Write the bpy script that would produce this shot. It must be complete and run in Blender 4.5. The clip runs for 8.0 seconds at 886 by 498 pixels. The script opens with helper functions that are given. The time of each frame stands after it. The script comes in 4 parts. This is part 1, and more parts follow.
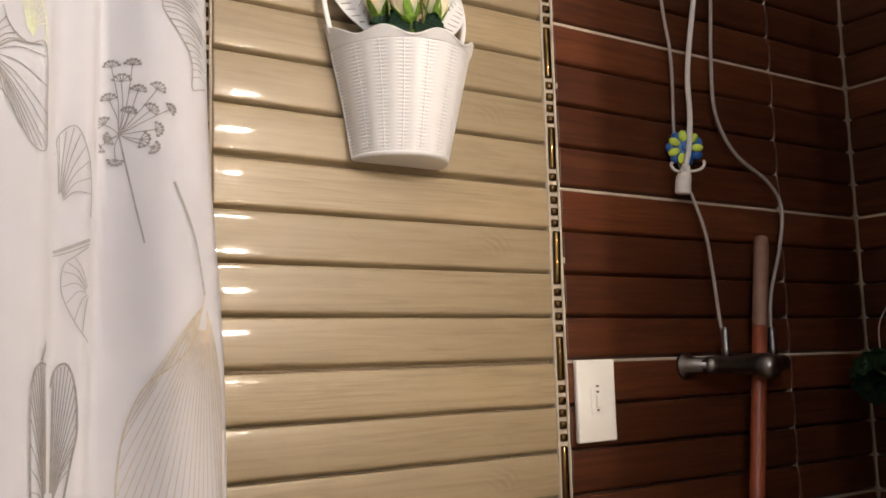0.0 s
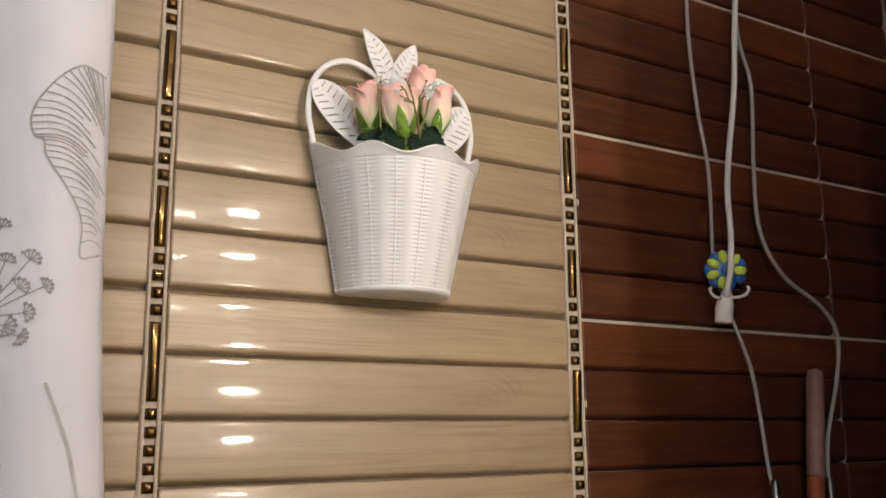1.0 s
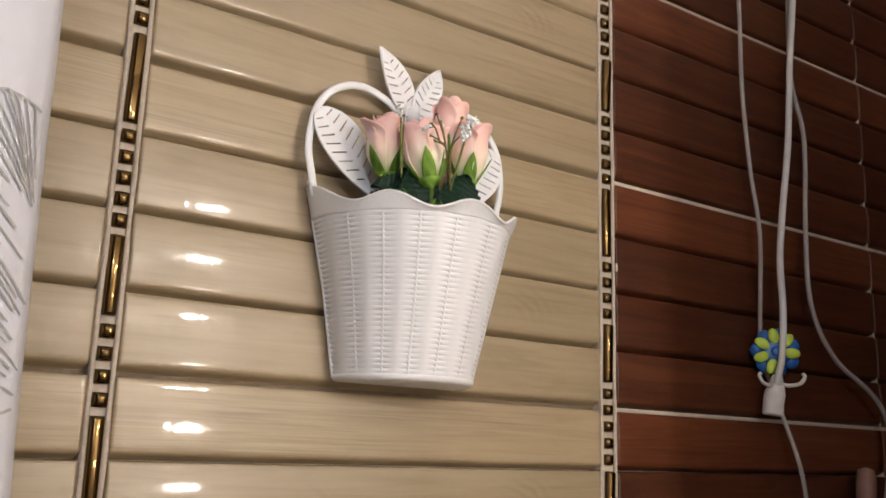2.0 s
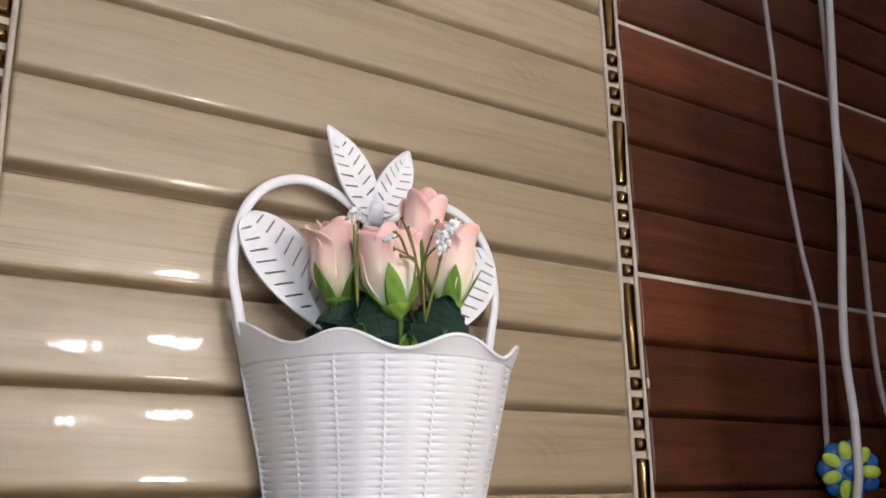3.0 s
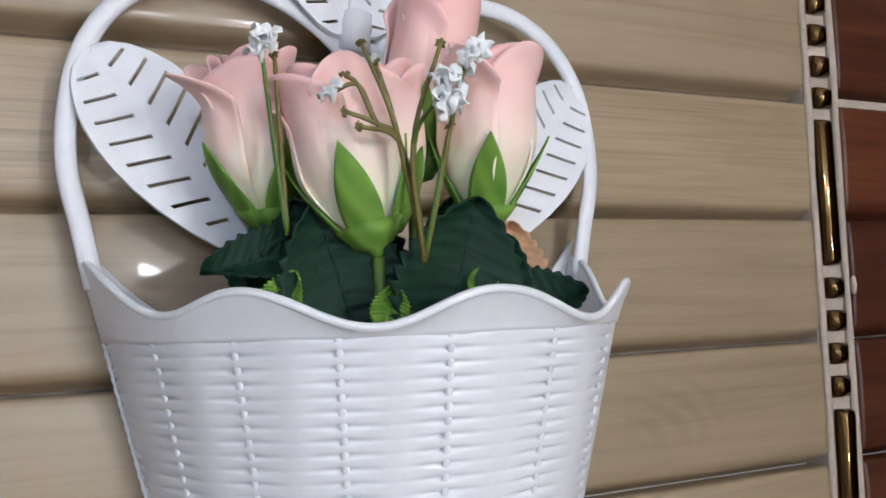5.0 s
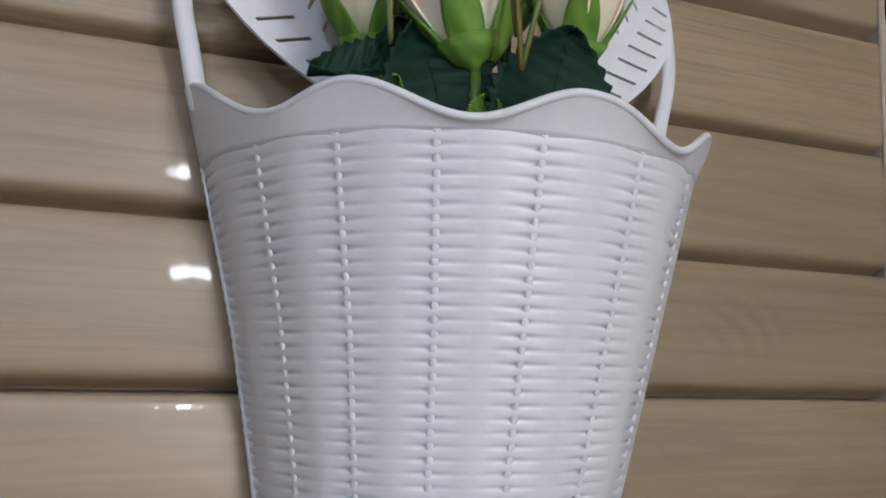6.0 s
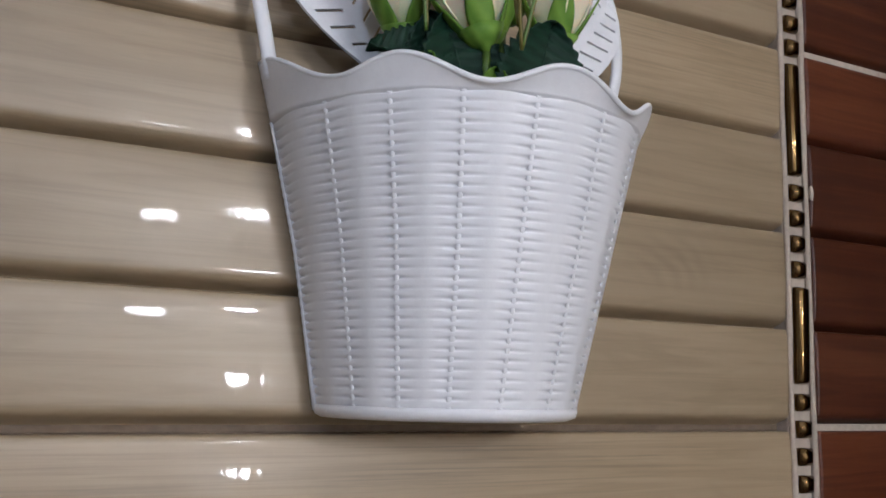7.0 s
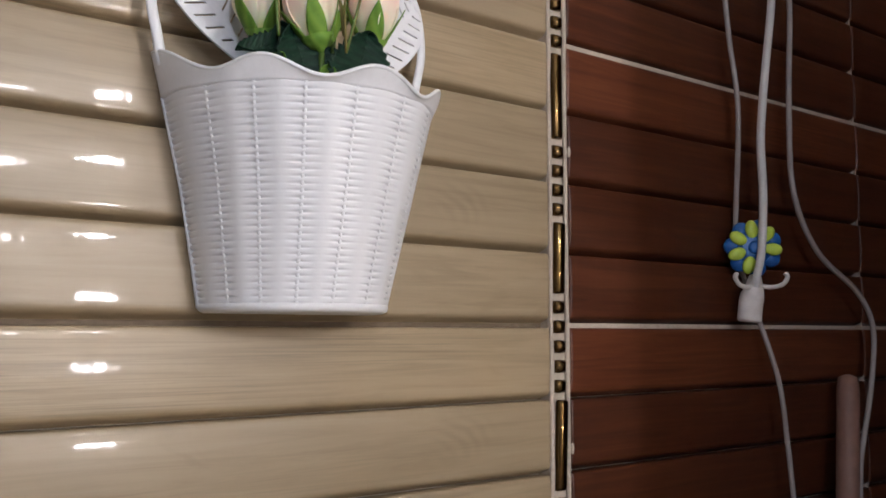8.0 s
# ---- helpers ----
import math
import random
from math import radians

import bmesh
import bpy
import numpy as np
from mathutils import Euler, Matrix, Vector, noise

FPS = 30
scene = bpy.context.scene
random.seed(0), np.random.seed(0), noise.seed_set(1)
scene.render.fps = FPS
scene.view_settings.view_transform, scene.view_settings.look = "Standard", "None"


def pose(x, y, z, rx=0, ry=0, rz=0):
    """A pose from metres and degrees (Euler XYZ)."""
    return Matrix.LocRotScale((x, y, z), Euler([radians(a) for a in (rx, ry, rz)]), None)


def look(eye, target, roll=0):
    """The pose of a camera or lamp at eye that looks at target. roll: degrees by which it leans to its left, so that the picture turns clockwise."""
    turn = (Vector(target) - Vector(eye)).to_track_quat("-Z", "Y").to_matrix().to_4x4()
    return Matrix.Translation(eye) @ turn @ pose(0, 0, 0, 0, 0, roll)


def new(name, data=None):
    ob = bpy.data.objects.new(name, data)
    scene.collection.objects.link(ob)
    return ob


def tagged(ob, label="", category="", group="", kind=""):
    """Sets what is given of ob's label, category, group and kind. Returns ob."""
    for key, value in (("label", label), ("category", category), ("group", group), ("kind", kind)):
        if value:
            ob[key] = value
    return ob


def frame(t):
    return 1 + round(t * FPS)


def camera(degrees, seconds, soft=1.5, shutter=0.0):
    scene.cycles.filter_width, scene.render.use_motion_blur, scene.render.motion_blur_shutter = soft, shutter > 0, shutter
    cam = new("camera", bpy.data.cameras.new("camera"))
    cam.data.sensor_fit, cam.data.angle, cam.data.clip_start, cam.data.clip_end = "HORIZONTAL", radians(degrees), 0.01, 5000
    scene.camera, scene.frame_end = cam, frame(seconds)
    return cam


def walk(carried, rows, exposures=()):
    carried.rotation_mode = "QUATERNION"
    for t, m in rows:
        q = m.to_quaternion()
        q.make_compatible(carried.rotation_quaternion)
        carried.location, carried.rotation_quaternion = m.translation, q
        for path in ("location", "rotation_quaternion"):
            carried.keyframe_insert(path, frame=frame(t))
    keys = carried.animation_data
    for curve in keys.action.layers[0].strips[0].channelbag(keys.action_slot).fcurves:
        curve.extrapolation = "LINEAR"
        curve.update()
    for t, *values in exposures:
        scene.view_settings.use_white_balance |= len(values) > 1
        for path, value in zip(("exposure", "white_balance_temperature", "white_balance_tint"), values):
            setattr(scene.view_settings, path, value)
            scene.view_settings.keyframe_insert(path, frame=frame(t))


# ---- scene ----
cam = camera(51.4, 8.0, soft=1.7, shutter=0.0)
# seconds, stops, kelvin, tint
TONE = ((0, 0.32, 6000, 10), (1, 0.1, 5900, 10), (2.5, 0.1, 5450, 10), (3.5, 0.24, 4950, 9), (4.5, 0.08, 4800, 9), (5, -0.02, 4800, 8), (6.5, -0.50, 4850, 8), (7, -0.32, 4850, 10), (7.5, -0.26, 4900, 10), (8, -0.08, 5150, 11))
PATH = [
    (0, (-0.87, -1.003, 1.259), (0.225, 0.655, 1.496), -1.6),
    (0.5, (-0.804, -0.948, 1.323), (0.236, 0.732, 1.629), -1.5),
    (1, (-0.751, -0.899, 1.357), (0.266, 0.775, 1.756), -0.6),
    (1.2, (-0.737, -0.88, 1.38), (0.249, 0.813, 1.784), 0.7),
    (2.3, (-0.694, -0.653, 1.463), (0.464, 0.91, 1.924), 1.8),
    (2.5, (-0.673, -0.637, 1.474), (0.504, 0.906, 1.959), 1.6),
    (3, (-0.592, -0.557, 1.557), (0.498, 1.034, 2.088), -1.1),
    (3.5, (-0.536, -0.48, 1.636), (0.423, 1.225, 2.053), -1.7),
    (3.8, (-0.511, -0.440, 1.666), (0.387, 1.323, 1.958), -1.9),
    (4, (-0.489, -0.417, 1.687), (0.409, 1.356, 1.908), -2.5),
    (4.2, (-0.465, -0.388, 1.692), (0.493, 1.357, 1.889), -2.7),
    (4.5, (-0.441, -0.361, 1.681), (0.513, 1.389, 1.842), -3.1),
    (4.8, (-0.415, -0.345, 1.665), (0.475, 1.441, 1.795), -2.8),
    (5, (-0.404, -0.339, 1.648), (0.474, 1.453, 1.781), -2.3),
    (5.2, (-0.408, -0.338, 1.629), (0.445, 1.465, 1.777), -1.2),
    (6.3, (-0.421, -0.335, 1.556), (0.371, 1.481, 1.834), 1.5),
    (6.5, (-0.422, -0.343, 1.544), (0.372, 1.47, 1.827), 1.4),
    (6.8, (-0.463, -0.382, 1.528), (0.430, 1.382, 1.826), 1.3),
    (7, (-0.495, -0.413, 1.522), (0.435, 1.333, 1.813), 1.3),
    (7.5, (-0.563, -0.474, 1.514), (0.535, 1.178, 1.771), 0.3),
    (8, (-0.581, -0.565, 1.493), (0.643, 1.006, 1.676), -0.0),
]
walk(cam, [(t, look(eye, target, roll)) for t, eye, target, roll in PATH], TONE)
# ---- light ----
world = bpy.data.worlds.new("world")
scene.world = world
world.use_nodes = True
world.node_tree.nodes["Background"].inputs[0].default_value = (0.9, 0.85, 0.8, 1)
world.node_tree.nodes["Background"].inputs[1].default_value = 0.0
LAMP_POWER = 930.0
# WARM lamps follow the tile highlights; the COOL one is an added torch stand-in
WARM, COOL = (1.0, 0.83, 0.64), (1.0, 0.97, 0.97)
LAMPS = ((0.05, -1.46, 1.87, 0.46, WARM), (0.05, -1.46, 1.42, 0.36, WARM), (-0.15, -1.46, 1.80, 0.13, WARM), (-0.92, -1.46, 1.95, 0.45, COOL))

# ---- materials ----


class Mat:
    """A node material with short calls."""

    def __init__(self, name, rough=0.5, metal=0.0, base=(0.5, 0.5, 0.5)):
        self.m = bpy.data.materials.new(name)
        self.m.use_nodes = True
        self.t = self.m.node_tree
        self.b = self.t.nodes["Principled BSDF"]
        self.b.inputs["Base Color"].default_value = (*base, 1)
        self.b.inputs["Roughness"].default_value = rough
        self.b.inputs["Metallic"].default_value = metal

    def node(self, kind, **values):
        n = self.t.nodes.new(kind)
        for key, v in values.items():
            n.inputs[key.replace("_", " ")].default_value = v
        return n

    def link(self, a, b):
        self.t.links.new(a, b)

    def coords(self, scale=(1, 1, 1), shuffle=0.0, island=0.0):
        """Object coordinates, scaled, shifted by the object's and the island's random number."""
        tc = self.t.nodes.new("ShaderNodeTexCoord")
        mp = self.t.nodes.new("ShaderNodeMapping")
        mp.inputs["Scale"].default_value = scale
        self.link(tc.outputs["Object"], mp.inputs["Vector"])
        out = mp.outputs["Vector"]
        for kind, socket, k in (("ShaderNodeObjectInfo", "Random", shuffle), ("ShaderNodeNewGeometry", "Random Per Island", island)):
            if k:
                info = self.t.nodes.new(kind)
                mul = self.t.nodes.new("ShaderNodeVectorMath")
                mul.operation = "SCALE"
                mul.inputs[0].default_value = (k, k * 0.7, k * 1.3)
                self.link(info.outputs[socket], mul.inputs["Scale"])
                add = self.t.nodes.new("ShaderNodeVectorMath")
                self.link(out, add.inputs[0])
                self.link(mul.outputs[0], add.inputs[1])
                out = add.outputs[0]
        return out

    def noise(self, vec, scale=5.0, detail=4.0, rough=0.55, distort=0.0):
        n = self.node("ShaderNodeTexNoise", Scale=scale, Detail=detail, Roughness=rough, Distortion=distort)
        self.link(vec, n.inputs["Vector"])
        return n.outputs["Fac"]

    def ramp(self, fac, *stops):
        r = self.t.nodes.new("ShaderNodeValToRGB")
        e = r.color_ramp.elements
        while len(e) < len(stops):
            e.new(0.5)
        for el, (p, c) in zip(e, stops):
            el.position, el.color = p, (*c, 1)
        self.link(fac, r.inputs["Fac"])
        return r.outputs["Color"]

    def mix(self, fac, a, b, how="MIX"):
        n = self.t.nodes.new("ShaderNodeMix")
        n.data_type, n.blend_type = "RGBA", how
        for sock, v in ((n.inputs[0], fac), (n.inputs[6], a), (n.inputs[7], b)):
            if isinstance(v, (int, float)):
                sock.default_value = v
            elif isinstance(v, tuple):
                sock.default_value = (*v, 1)
            else:
                self.link(v, sock)
        return n.outputs[2]

    def span(self, fac, lo, hi, a=0.3, b=0.7):
        n = self.node("ShaderNodeMapRange", From_Min=a, From_Max=b, To_Min=lo, To_Max=hi)
        self.link(fac, n.inputs["Value"])
        return n.outputs["Result"]

    def color(self, out):
        self.link(out, self.b.inputs["Base Color"])
        return self

    def rough(self, out):
        self.link(out, self.b.inputs["Roughness"])
        return self

    def bump(self, fac, strength=0.2, distance=0.001, after=None):
        n = self.node("ShaderNodeBump", Strength=strength, Distance=distance)
        self.link(fac, n.inputs["Height"])
        if after:
            self.link(after, n.inputs["Normal"])
        self.link(n.outputs["Normal"], self.b.inputs["Normal"])
        return n.outputs["Normal"]

    def random(self, kind="island"):
        if kind == "island":
            return self.t.nodes.new("ShaderNodeNewGeometry").outputs["Random Per Island"]
        return self.t.nodes.new("ShaderNodeObjectInfo").outputs["Random"]


def wood_tile(name, dark, mid, light, spread, rough, grain_bump, gloss, coat, knot_at=None):
    """Glazed tile printed as boards of wood: long grain, knots and one shade to a board."""
    m = Mat(name, rough)
    v = m.coords((2.2, 1, 48), 31, 17)
    grain = m.noise(v, 2.4, 6, 0.62, 0.9)
    base = m.ramp(grain, (0.30, dark), (0.52, mid), (0.74, light))
    fine = m.noise(m.coords((4, 1, 330), 13, 29), 2.0, 4, 0.65, 0.4)
    where = m.noise(m.coords((3, 1, 9), 23, 41), 1.3, 2, 0.5)
    pick = m.span(m.random(), 0.12, 1.0, 0.35, 0.75)
    lines = m.mix(m.span(where, 0.0, 1.0, 0.40, 0.60), (0.0, 0.0, 0.0), m.span(fine, 0.0, 0.75, 0.47, 0.68))
    lines = m.mix(pick, (0.0, 0.0, 0.0), lines)
    base = m.mix(lines, base, tuple(c * 0.72 for c in dark))
    knot = m.noise(m.coords((5, 1, 16), 47, 23), 1.6, 2, 0.5, 2.5)
    base = m.mix(m.span(knot, 0.0, 0.50, 0.60, 0.76), base, dark)
    shade = m.ramp(m.random(), (0.0, (1 - spread,) * 3), (1.0, (1 + spread * 0.6,) * 3))
    base = m.mix(1.0, base, shade, "MULTIPLY")
    if knot_at:
        # arched figure of the printed wood, one to a tile
        move = m.t.nodes.new("ShaderNodeMapping")
        move.inputs["Location"].default_value = (-knot_at[0] / 0.040, 0, -knot_at[1] / 0.022)
        move.inputs["Scale"].default_value = (1 / 0.040, 0, 1 / 0.022)
        m.link(m.t.nodes.new("ShaderNodeTexCoord").outputs["Object"], move.inputs["Vector"])
        far = m.t.nodes.new("ShaderNodeVectorMath")
        far.operation = "LENGTH"
        m.link(move.outputs["Vector"], far.inputs[0])
        arcs = m.node("ShaderNodeTexWave", Scale=0.95, Distortion=5.0, Detail=2.0, Detail_Scale=0.8)
        arcs.wave_type, arcs.rings_direction = "RINGS", "Y"
        away = m.t.nodes.new("ShaderNodeVectorMath")
        away.inputs[1].default_value = (1.6, 0, 1.2)
        m.link(move.outputs["Vector"], away.inputs[0])
        m.link(away.outputs[0], arcs.inputs["Vector"])
        near = m.span(far.outputs["Value"], 0.34, 0.0, 0.2, 1.0)
        both = m.mix(near, (0.0, 0.0, 0.0), arcs.outputs["Color"])
        base = m.mix(both, base, tuple(c * 0.62 for c in dark))
    m.color(base)
    soft = m.noise(m.coords((7, 1, 5), 19, 7), 1.5, 2, 0.5)
    m.rough(m.span(soft, rough * 0.9, rough * 1.15))
    m.b.inputs["Coat Weight"].default_value = coat
    m.link(m.span(soft, 0.035, 0.085), m.b.inputs["Coat Roughness"])
    waves = m.bump(m.noise(m.coords((30, 1, 13), 11, 5), 1.3, 4, 0.5), 0.30, 0.0010)
    m.bump(fine, grain_bump, 0.0003, waves)
    m.link(waves, m.b.inputs["Coat Normal"])
    m.b.inputs["Specular IOR Level"].default_value = gloss
    return m.m


CREAM_TONES = ((0.252, 0.188, 0.104), (0.322, 0.243, 0.142), (0.357, 0.277, 0.170))
CREAM = wood_tile("cream_wood_tile", *CREAM_TONES, 0.12, 0.45, 0.12, 0.7, 0.45, (0.398, 0.098))
CREAM_OTHER = wood_tile("cream_wood_tile_other_print", *CREAM_TONES, 0.12, 0.45, 0.12, 0.7, 0.45, (0.398, 0.163))
BROWN = wood_tile("brown_wood_tile", (0.050, 0.0135, 0.0052), (0.082, 0.0238, 0.0086), (0.118, 0.038, 0.0135), 0.34, 0.42, 0.3, 0.3, 0.08)


def speckled(name, base, rough, amount=0.12, scale=60, bump=0.1, metal=0.0, distance=0.0005):
    m = Mat(name, rough, metal, base)
    v = m.coords()
    n = m.noise(v, scale, 5, 0.6)
    big = m.noise(v, scale / 9, 3, 0.5)
    lo = tuple(c * (1 - amount) for c in base)
    hi = tuple(min(1, c * (1 + amount * 0.6)) for c in base)
    a = m.ramp(n, (0.3, lo), (0.7, hi))
    m.color(m.mix(m.span(big, 0, 0.5), a, lo))
    m.rough(m.span(big, rough * 0.85, min(1, rough * 1.2)))
    if bump:
        m.bump(n, bump, distance)
    return m


GROUT = speckled("pale_grout", (0.47, 0.40, 0.32), 0.85, 0.2, 220, 0.4).m
FILLER = speckled("brown_joint_filler", (0.17, 0.125, 0.080), 0.85, 0.2, 220, 0.4).m
PLASTER = speckled("wall_plaster", (0.76, 0.71, 0.63), 0.8, 0.08, 20, 0.1).m
FLOOR = speckled("floor_tile", (0.30, 0.24, 0.18), 0.3, 0.2, 12, 0.05).m
CEILING = speckled("ceiling_paint", (0.75, 0.72, 0.66), 0.85, 0.05, 30, 0.1).m
GOLD = speckled("gold_glaze", (0.165, 0.104, 0.040), 0.07, 0.3, 60, 0.10, 1.0).m
PLASTIC = speckled("white_basket_plastic", (0.79, 0.79, 0.81), 0.42, 0.04, 260, 0.12)
PLASTIC.b.inputs["Subsurface Weight"].default_value = 0.08
PLASTIC.b.inputs["Subsurface Radius"].default_value = (0.004, 0.004, 0.004)
PLASTIC = PLASTIC.m
SWITCH = speckled("white_switch_plastic", (0.76, 0.74, 0.70), 0.32, 0.03, 120, 0.03).m
BLACK = speckled("black_mark", (0.03, 0.03, 0.035), 0.5, 0.1, 80, 0).m
CHROME = speckled("chrome", (0.20, 0.19, 0.19), 0.32, 0.25, 60, 0.03, 1.0).m
HOSE = speckled("grey_white_hose", (0.33, 0.30, 0.285), 0.4, 0.14, 90, 0.1).m
HOSE_WHITE = speckled("white_hose", (0.60, 0.585, 0.575), 0.35, 0.08, 90, 0.05).m
STICK = speckled("red_brown_stick", (0.26, 0.060, 0.025), 0.4, 0.25, 40, 0.1).m
STICK_CAP = speckled("brown_stick_cap", (0.22, 0.12, 0.09), 0.5, 0.2, 60, 0.1).m
BLUE = speckled("blue_plastic", (0.015, 0.10, 0.36), 0.35, 0.1, 80, 0.03).m
LIME = speckled("lime_plastic", (0.48, 0.62, 0.05), 0.4, 0.12, 80, 0.03).m
WHITE_SOFT = speckled("clouded_white_plastic", (0.66, 0.62, 0.60), 0.4, 0.12, 120, 0.1).m
SPONGE = speckled("green_mesh", (0.012, 0.050, 0.016), 0.8, 0.4, 90, 0.5, 0, 0.003).m
STEM = speckled("stem_green", (0.10, 0.17, 0.02), 0.45, 0.25, 120, 0.1).m
TWIG = speckled("twig_olive", (0.165, 0.135, 0.022), 0.5, 0.3, 160, 0.1).m
BLOOM = speckled("white_bloom", (0.86, 0.86, 0.84), 0.6, 0.06, 300, 0.2).m
PEACH = speckled("peach_cloth_leaf", (0.55, 0.33, 0.17), 0.7, 0.25, 120, 0.3).m
INK = speckled("grey_print", (0.27, 0.25, 0.24), 0.85, 0.3, 200, 0).m
INK_PALE = speckled("pale_grey_print", (0.31, 0.295, 0.28), 0.85, 0.2, 200, 0).m
INK_TAN = speckled("tan_print", (0.44, 0.37, 0.28), 0.85, 0.2, 200, 0).m
INK_LIME = speckled("pale_lime_print", (0.60, 0.62, 0.42), 0.85, 0.2, 200, 0).m


def curtain_cloth():
    m = Mat("white_curtain_cloth", 0.8)
    v = m.coords()
    weave = m.noise(m.coords((900, 900, 900)), 1.0, 2, 0.5)
    big = m.noise(v, 7, 3, 0.5)
    m.color(m.ramp(big, (0.3, (0.42, 0.415, 0.445)), (0.7, (0.47, 0.465, 0.495))))
    w = m.bump(weave, 0.15, 0.0003)
    m.bump(m.noise(v, 30, 3, 0.5), 0.15, 0.002, w)
    m.b.inputs["Sheen Weight"].default_value = 0.1
    return m.m


CLOTH = curtain_cloth()


def petal_cloth():
    """Pink at the lip, cream and greenish at the foot, along the bud's own height."""
    m = Mat("rose_petal_cloth", 0.6)
    tc = m.t.nodes.new("ShaderNodeTexCoord")
    sep = m.t.nodes.new("ShaderNodeSeparateXYZ")
    m.link(tc.outputs["Object"], sep.inputs[0])
    n = m.noise(m.coords((60, 60, 25), 9), 1.5, 3, 0.5)
    add = m.node("ShaderNodeMath")
    add.operation = "MULTIPLY_ADD"
    m.link(n, add.inputs[0])
    add.inputs[1].default_value = 0.016
    m.link(sep.outputs["Z"], add.inputs[2])
    h = m.span(add.outputs[0], 0, 1, 0.008, 0.060)
    c = m.ramp(h, (0.0, (0.66, 0.70, 0.36)), (0.18, (0.90, 0.86, 0.62)), (0.42, (0.91, 0.74, 0.61)), (0.64, (0.89, 0.62, 0.55)), (1.0, (0.88, 0.55, 0.51)))
    m.color(c)
    v = m.noise(m.coords((700, 700, 60), 3), 1.0, 3, 0.5)
    m.bump(v, 0.15, 0.0004)
    m.b.inputs["Subsurface Weight"].default_value = 0.35
    m.b.inputs["Subsurface Radius"].default_value = (0.006, 0.003, 0.002)
    m.b.inputs["Sheen Weight"].default_value = 0.2
    return m.m


def leaf_cloth(name, dark, light, rough):
    m = Mat(name, rough)
    wave = m.node("ShaderNodeTexWave", Scale=55.0, Distortion=1.5, Detail=2.0)
    wave.bands_direction = "X"
    m.link(m.coords(), wave.inputs["Vector"])
    n = m.noise(m.coords((1, 1, 1), 5), 90, 4, 0.6)
    both = m.mix(0.72, wave.outputs["Color"], n)
    m.color(m.ramp(both, (0.25, dark), (0.8, light)))
    m.bump(wave.outputs["Fac"], 0.35, 0.0006)
    m.b.inputs["Specular IOR Level"].default_value = 0.22
    return m.m


PETAL = petal_cloth()
LEAF_DARK = leaf_cloth("dark_leaf_cloth", (0.004, 0.016, 0.008), (0.009, 0.034, 0.016), 0.6)
SEPAL = leaf_cloth("sepal_cloth", (0.10, 0.20, 0.020), (0.21, 0.34, 0.045), 0.5)

# ---- making meshes ----


def mesh_of(name, bm, material, smooth=True):
    bmesh.ops.recalc_face_normals(bm, faces=bm.faces)
    me = bpy.data.meshes.new(name)
    bm.to_mesh(me)
    bm.free()
    me.materials.append(material)
    for p in me.polygons:
        p.use_smooth = smooth
    return me


def part(name, bm, material, parent, label="", smooth=True):
    ob = new(name, mesh_of(name, bm, material, smooth))
    ob.parent = parent
    return tagged(ob, label)


def thing(name, label, category, group="", kind="", place=None):
    ob = new(name)
    ob.empty_display_size = 0.02
    if place:
        ob.matrix_basis = place
    return tagged(ob, label, category, group, kind)


def structure(name, bm, material, label, category="wall", smooth=False):
    return tagged(new(name, mesh_of(name, bm, material, smooth)), label, category, "", "structure")


def box(bm, lo, hi, bevel=0.0):
    lo, hi = Vector(lo), Vector(hi)
    got = bmesh.ops.create_cube(bm, size=1, matrix=Matrix.Translation((lo + hi) / 2) @ Matrix.Diagonal((*(hi - lo), 1)))
    if bevel:
        edges = {e for v in got["verts"] for e in v.link_edges}
        bmesh.ops.bevel(bm, geom=list(edges), offset=bevel, segments=2, affect="EDGES", profile=0.5)
    return bm


def spline(pts, n=8):
    """A smooth line through the points."""
    p = [Vector(q) for q in pts]
    p = [p[0] * 2 - p[1], *p, p[-1] * 2 - p[-2]]
    out = []
    for i in range(1, len(p) - 2):
        for j in range(n):
            t = j / n
            a, b, c, d = p[i - 1 : i + 3]
            out.append(0.5 * (2 * b + (c - a) * t + (2 * a - 5 * b + 4 * c - d) * t * t + (3 * b - a - 3 * c + d) * t**3))
    return [*out, p[-2]]


def tube(bm, pts, radius, sides=10, flat=1.0, normal=(0, 1, 0)):
    """A tube along the points; radius a number or one for each point; flat squeezes it along the normal."""
    rings = []
    for i, p in enumerate(pts):
        d = (pts[min(i + 1, len(pts) - 1)] - pts[max(i - 1, 0)]).normalized()
        n = Vector(normal)
        side = d.cross(n)
        if side.length < 0.05:
            side = d.cross(Vector((0.9, 0.1, 0.4)))
        side.normalize()
        up = side.cross(d)
        r = radius[i] if isinstance(radius, (list, tuple)) else radius
        rings.append([bm.verts.new(p + side * r * math.cos(a) + up * r * flat * math.sin(a)) for a in (2 * math.pi * k / sides for k in range(sides))])
    for a, b in zip(rings, rings[1:]):
        for k in range(sides):
            bm.faces.new((a[k], a[(k + 1) % sides], b[(k + 1) % sides], b[k]))
    bm.faces.new(rings[0][::-1])
    bm.faces.new(rings[-1])
    return bm


def lathe(bm, profile, m=Matrix(), sides=24):
    """A body turned round z from (radius, height) rows, closed at both ends."""
    rings = [[bm.verts.new(m @ Vector((r * math.cos(a), r * math.sin(a), z))) for a in (2 * math.pi * k / sides for k in range(sides))] for r, z in profile]
    for a, b in zip(rings, rings[1:]):
        for k in range(sides):
            bm.faces.new((a[k], a[(k + 1) % sides], b[(k + 1) % sides], b[k]))
    bm.faces.new(rings[0][::-1])
    bm.faces.new(rings[-1])
    return bm


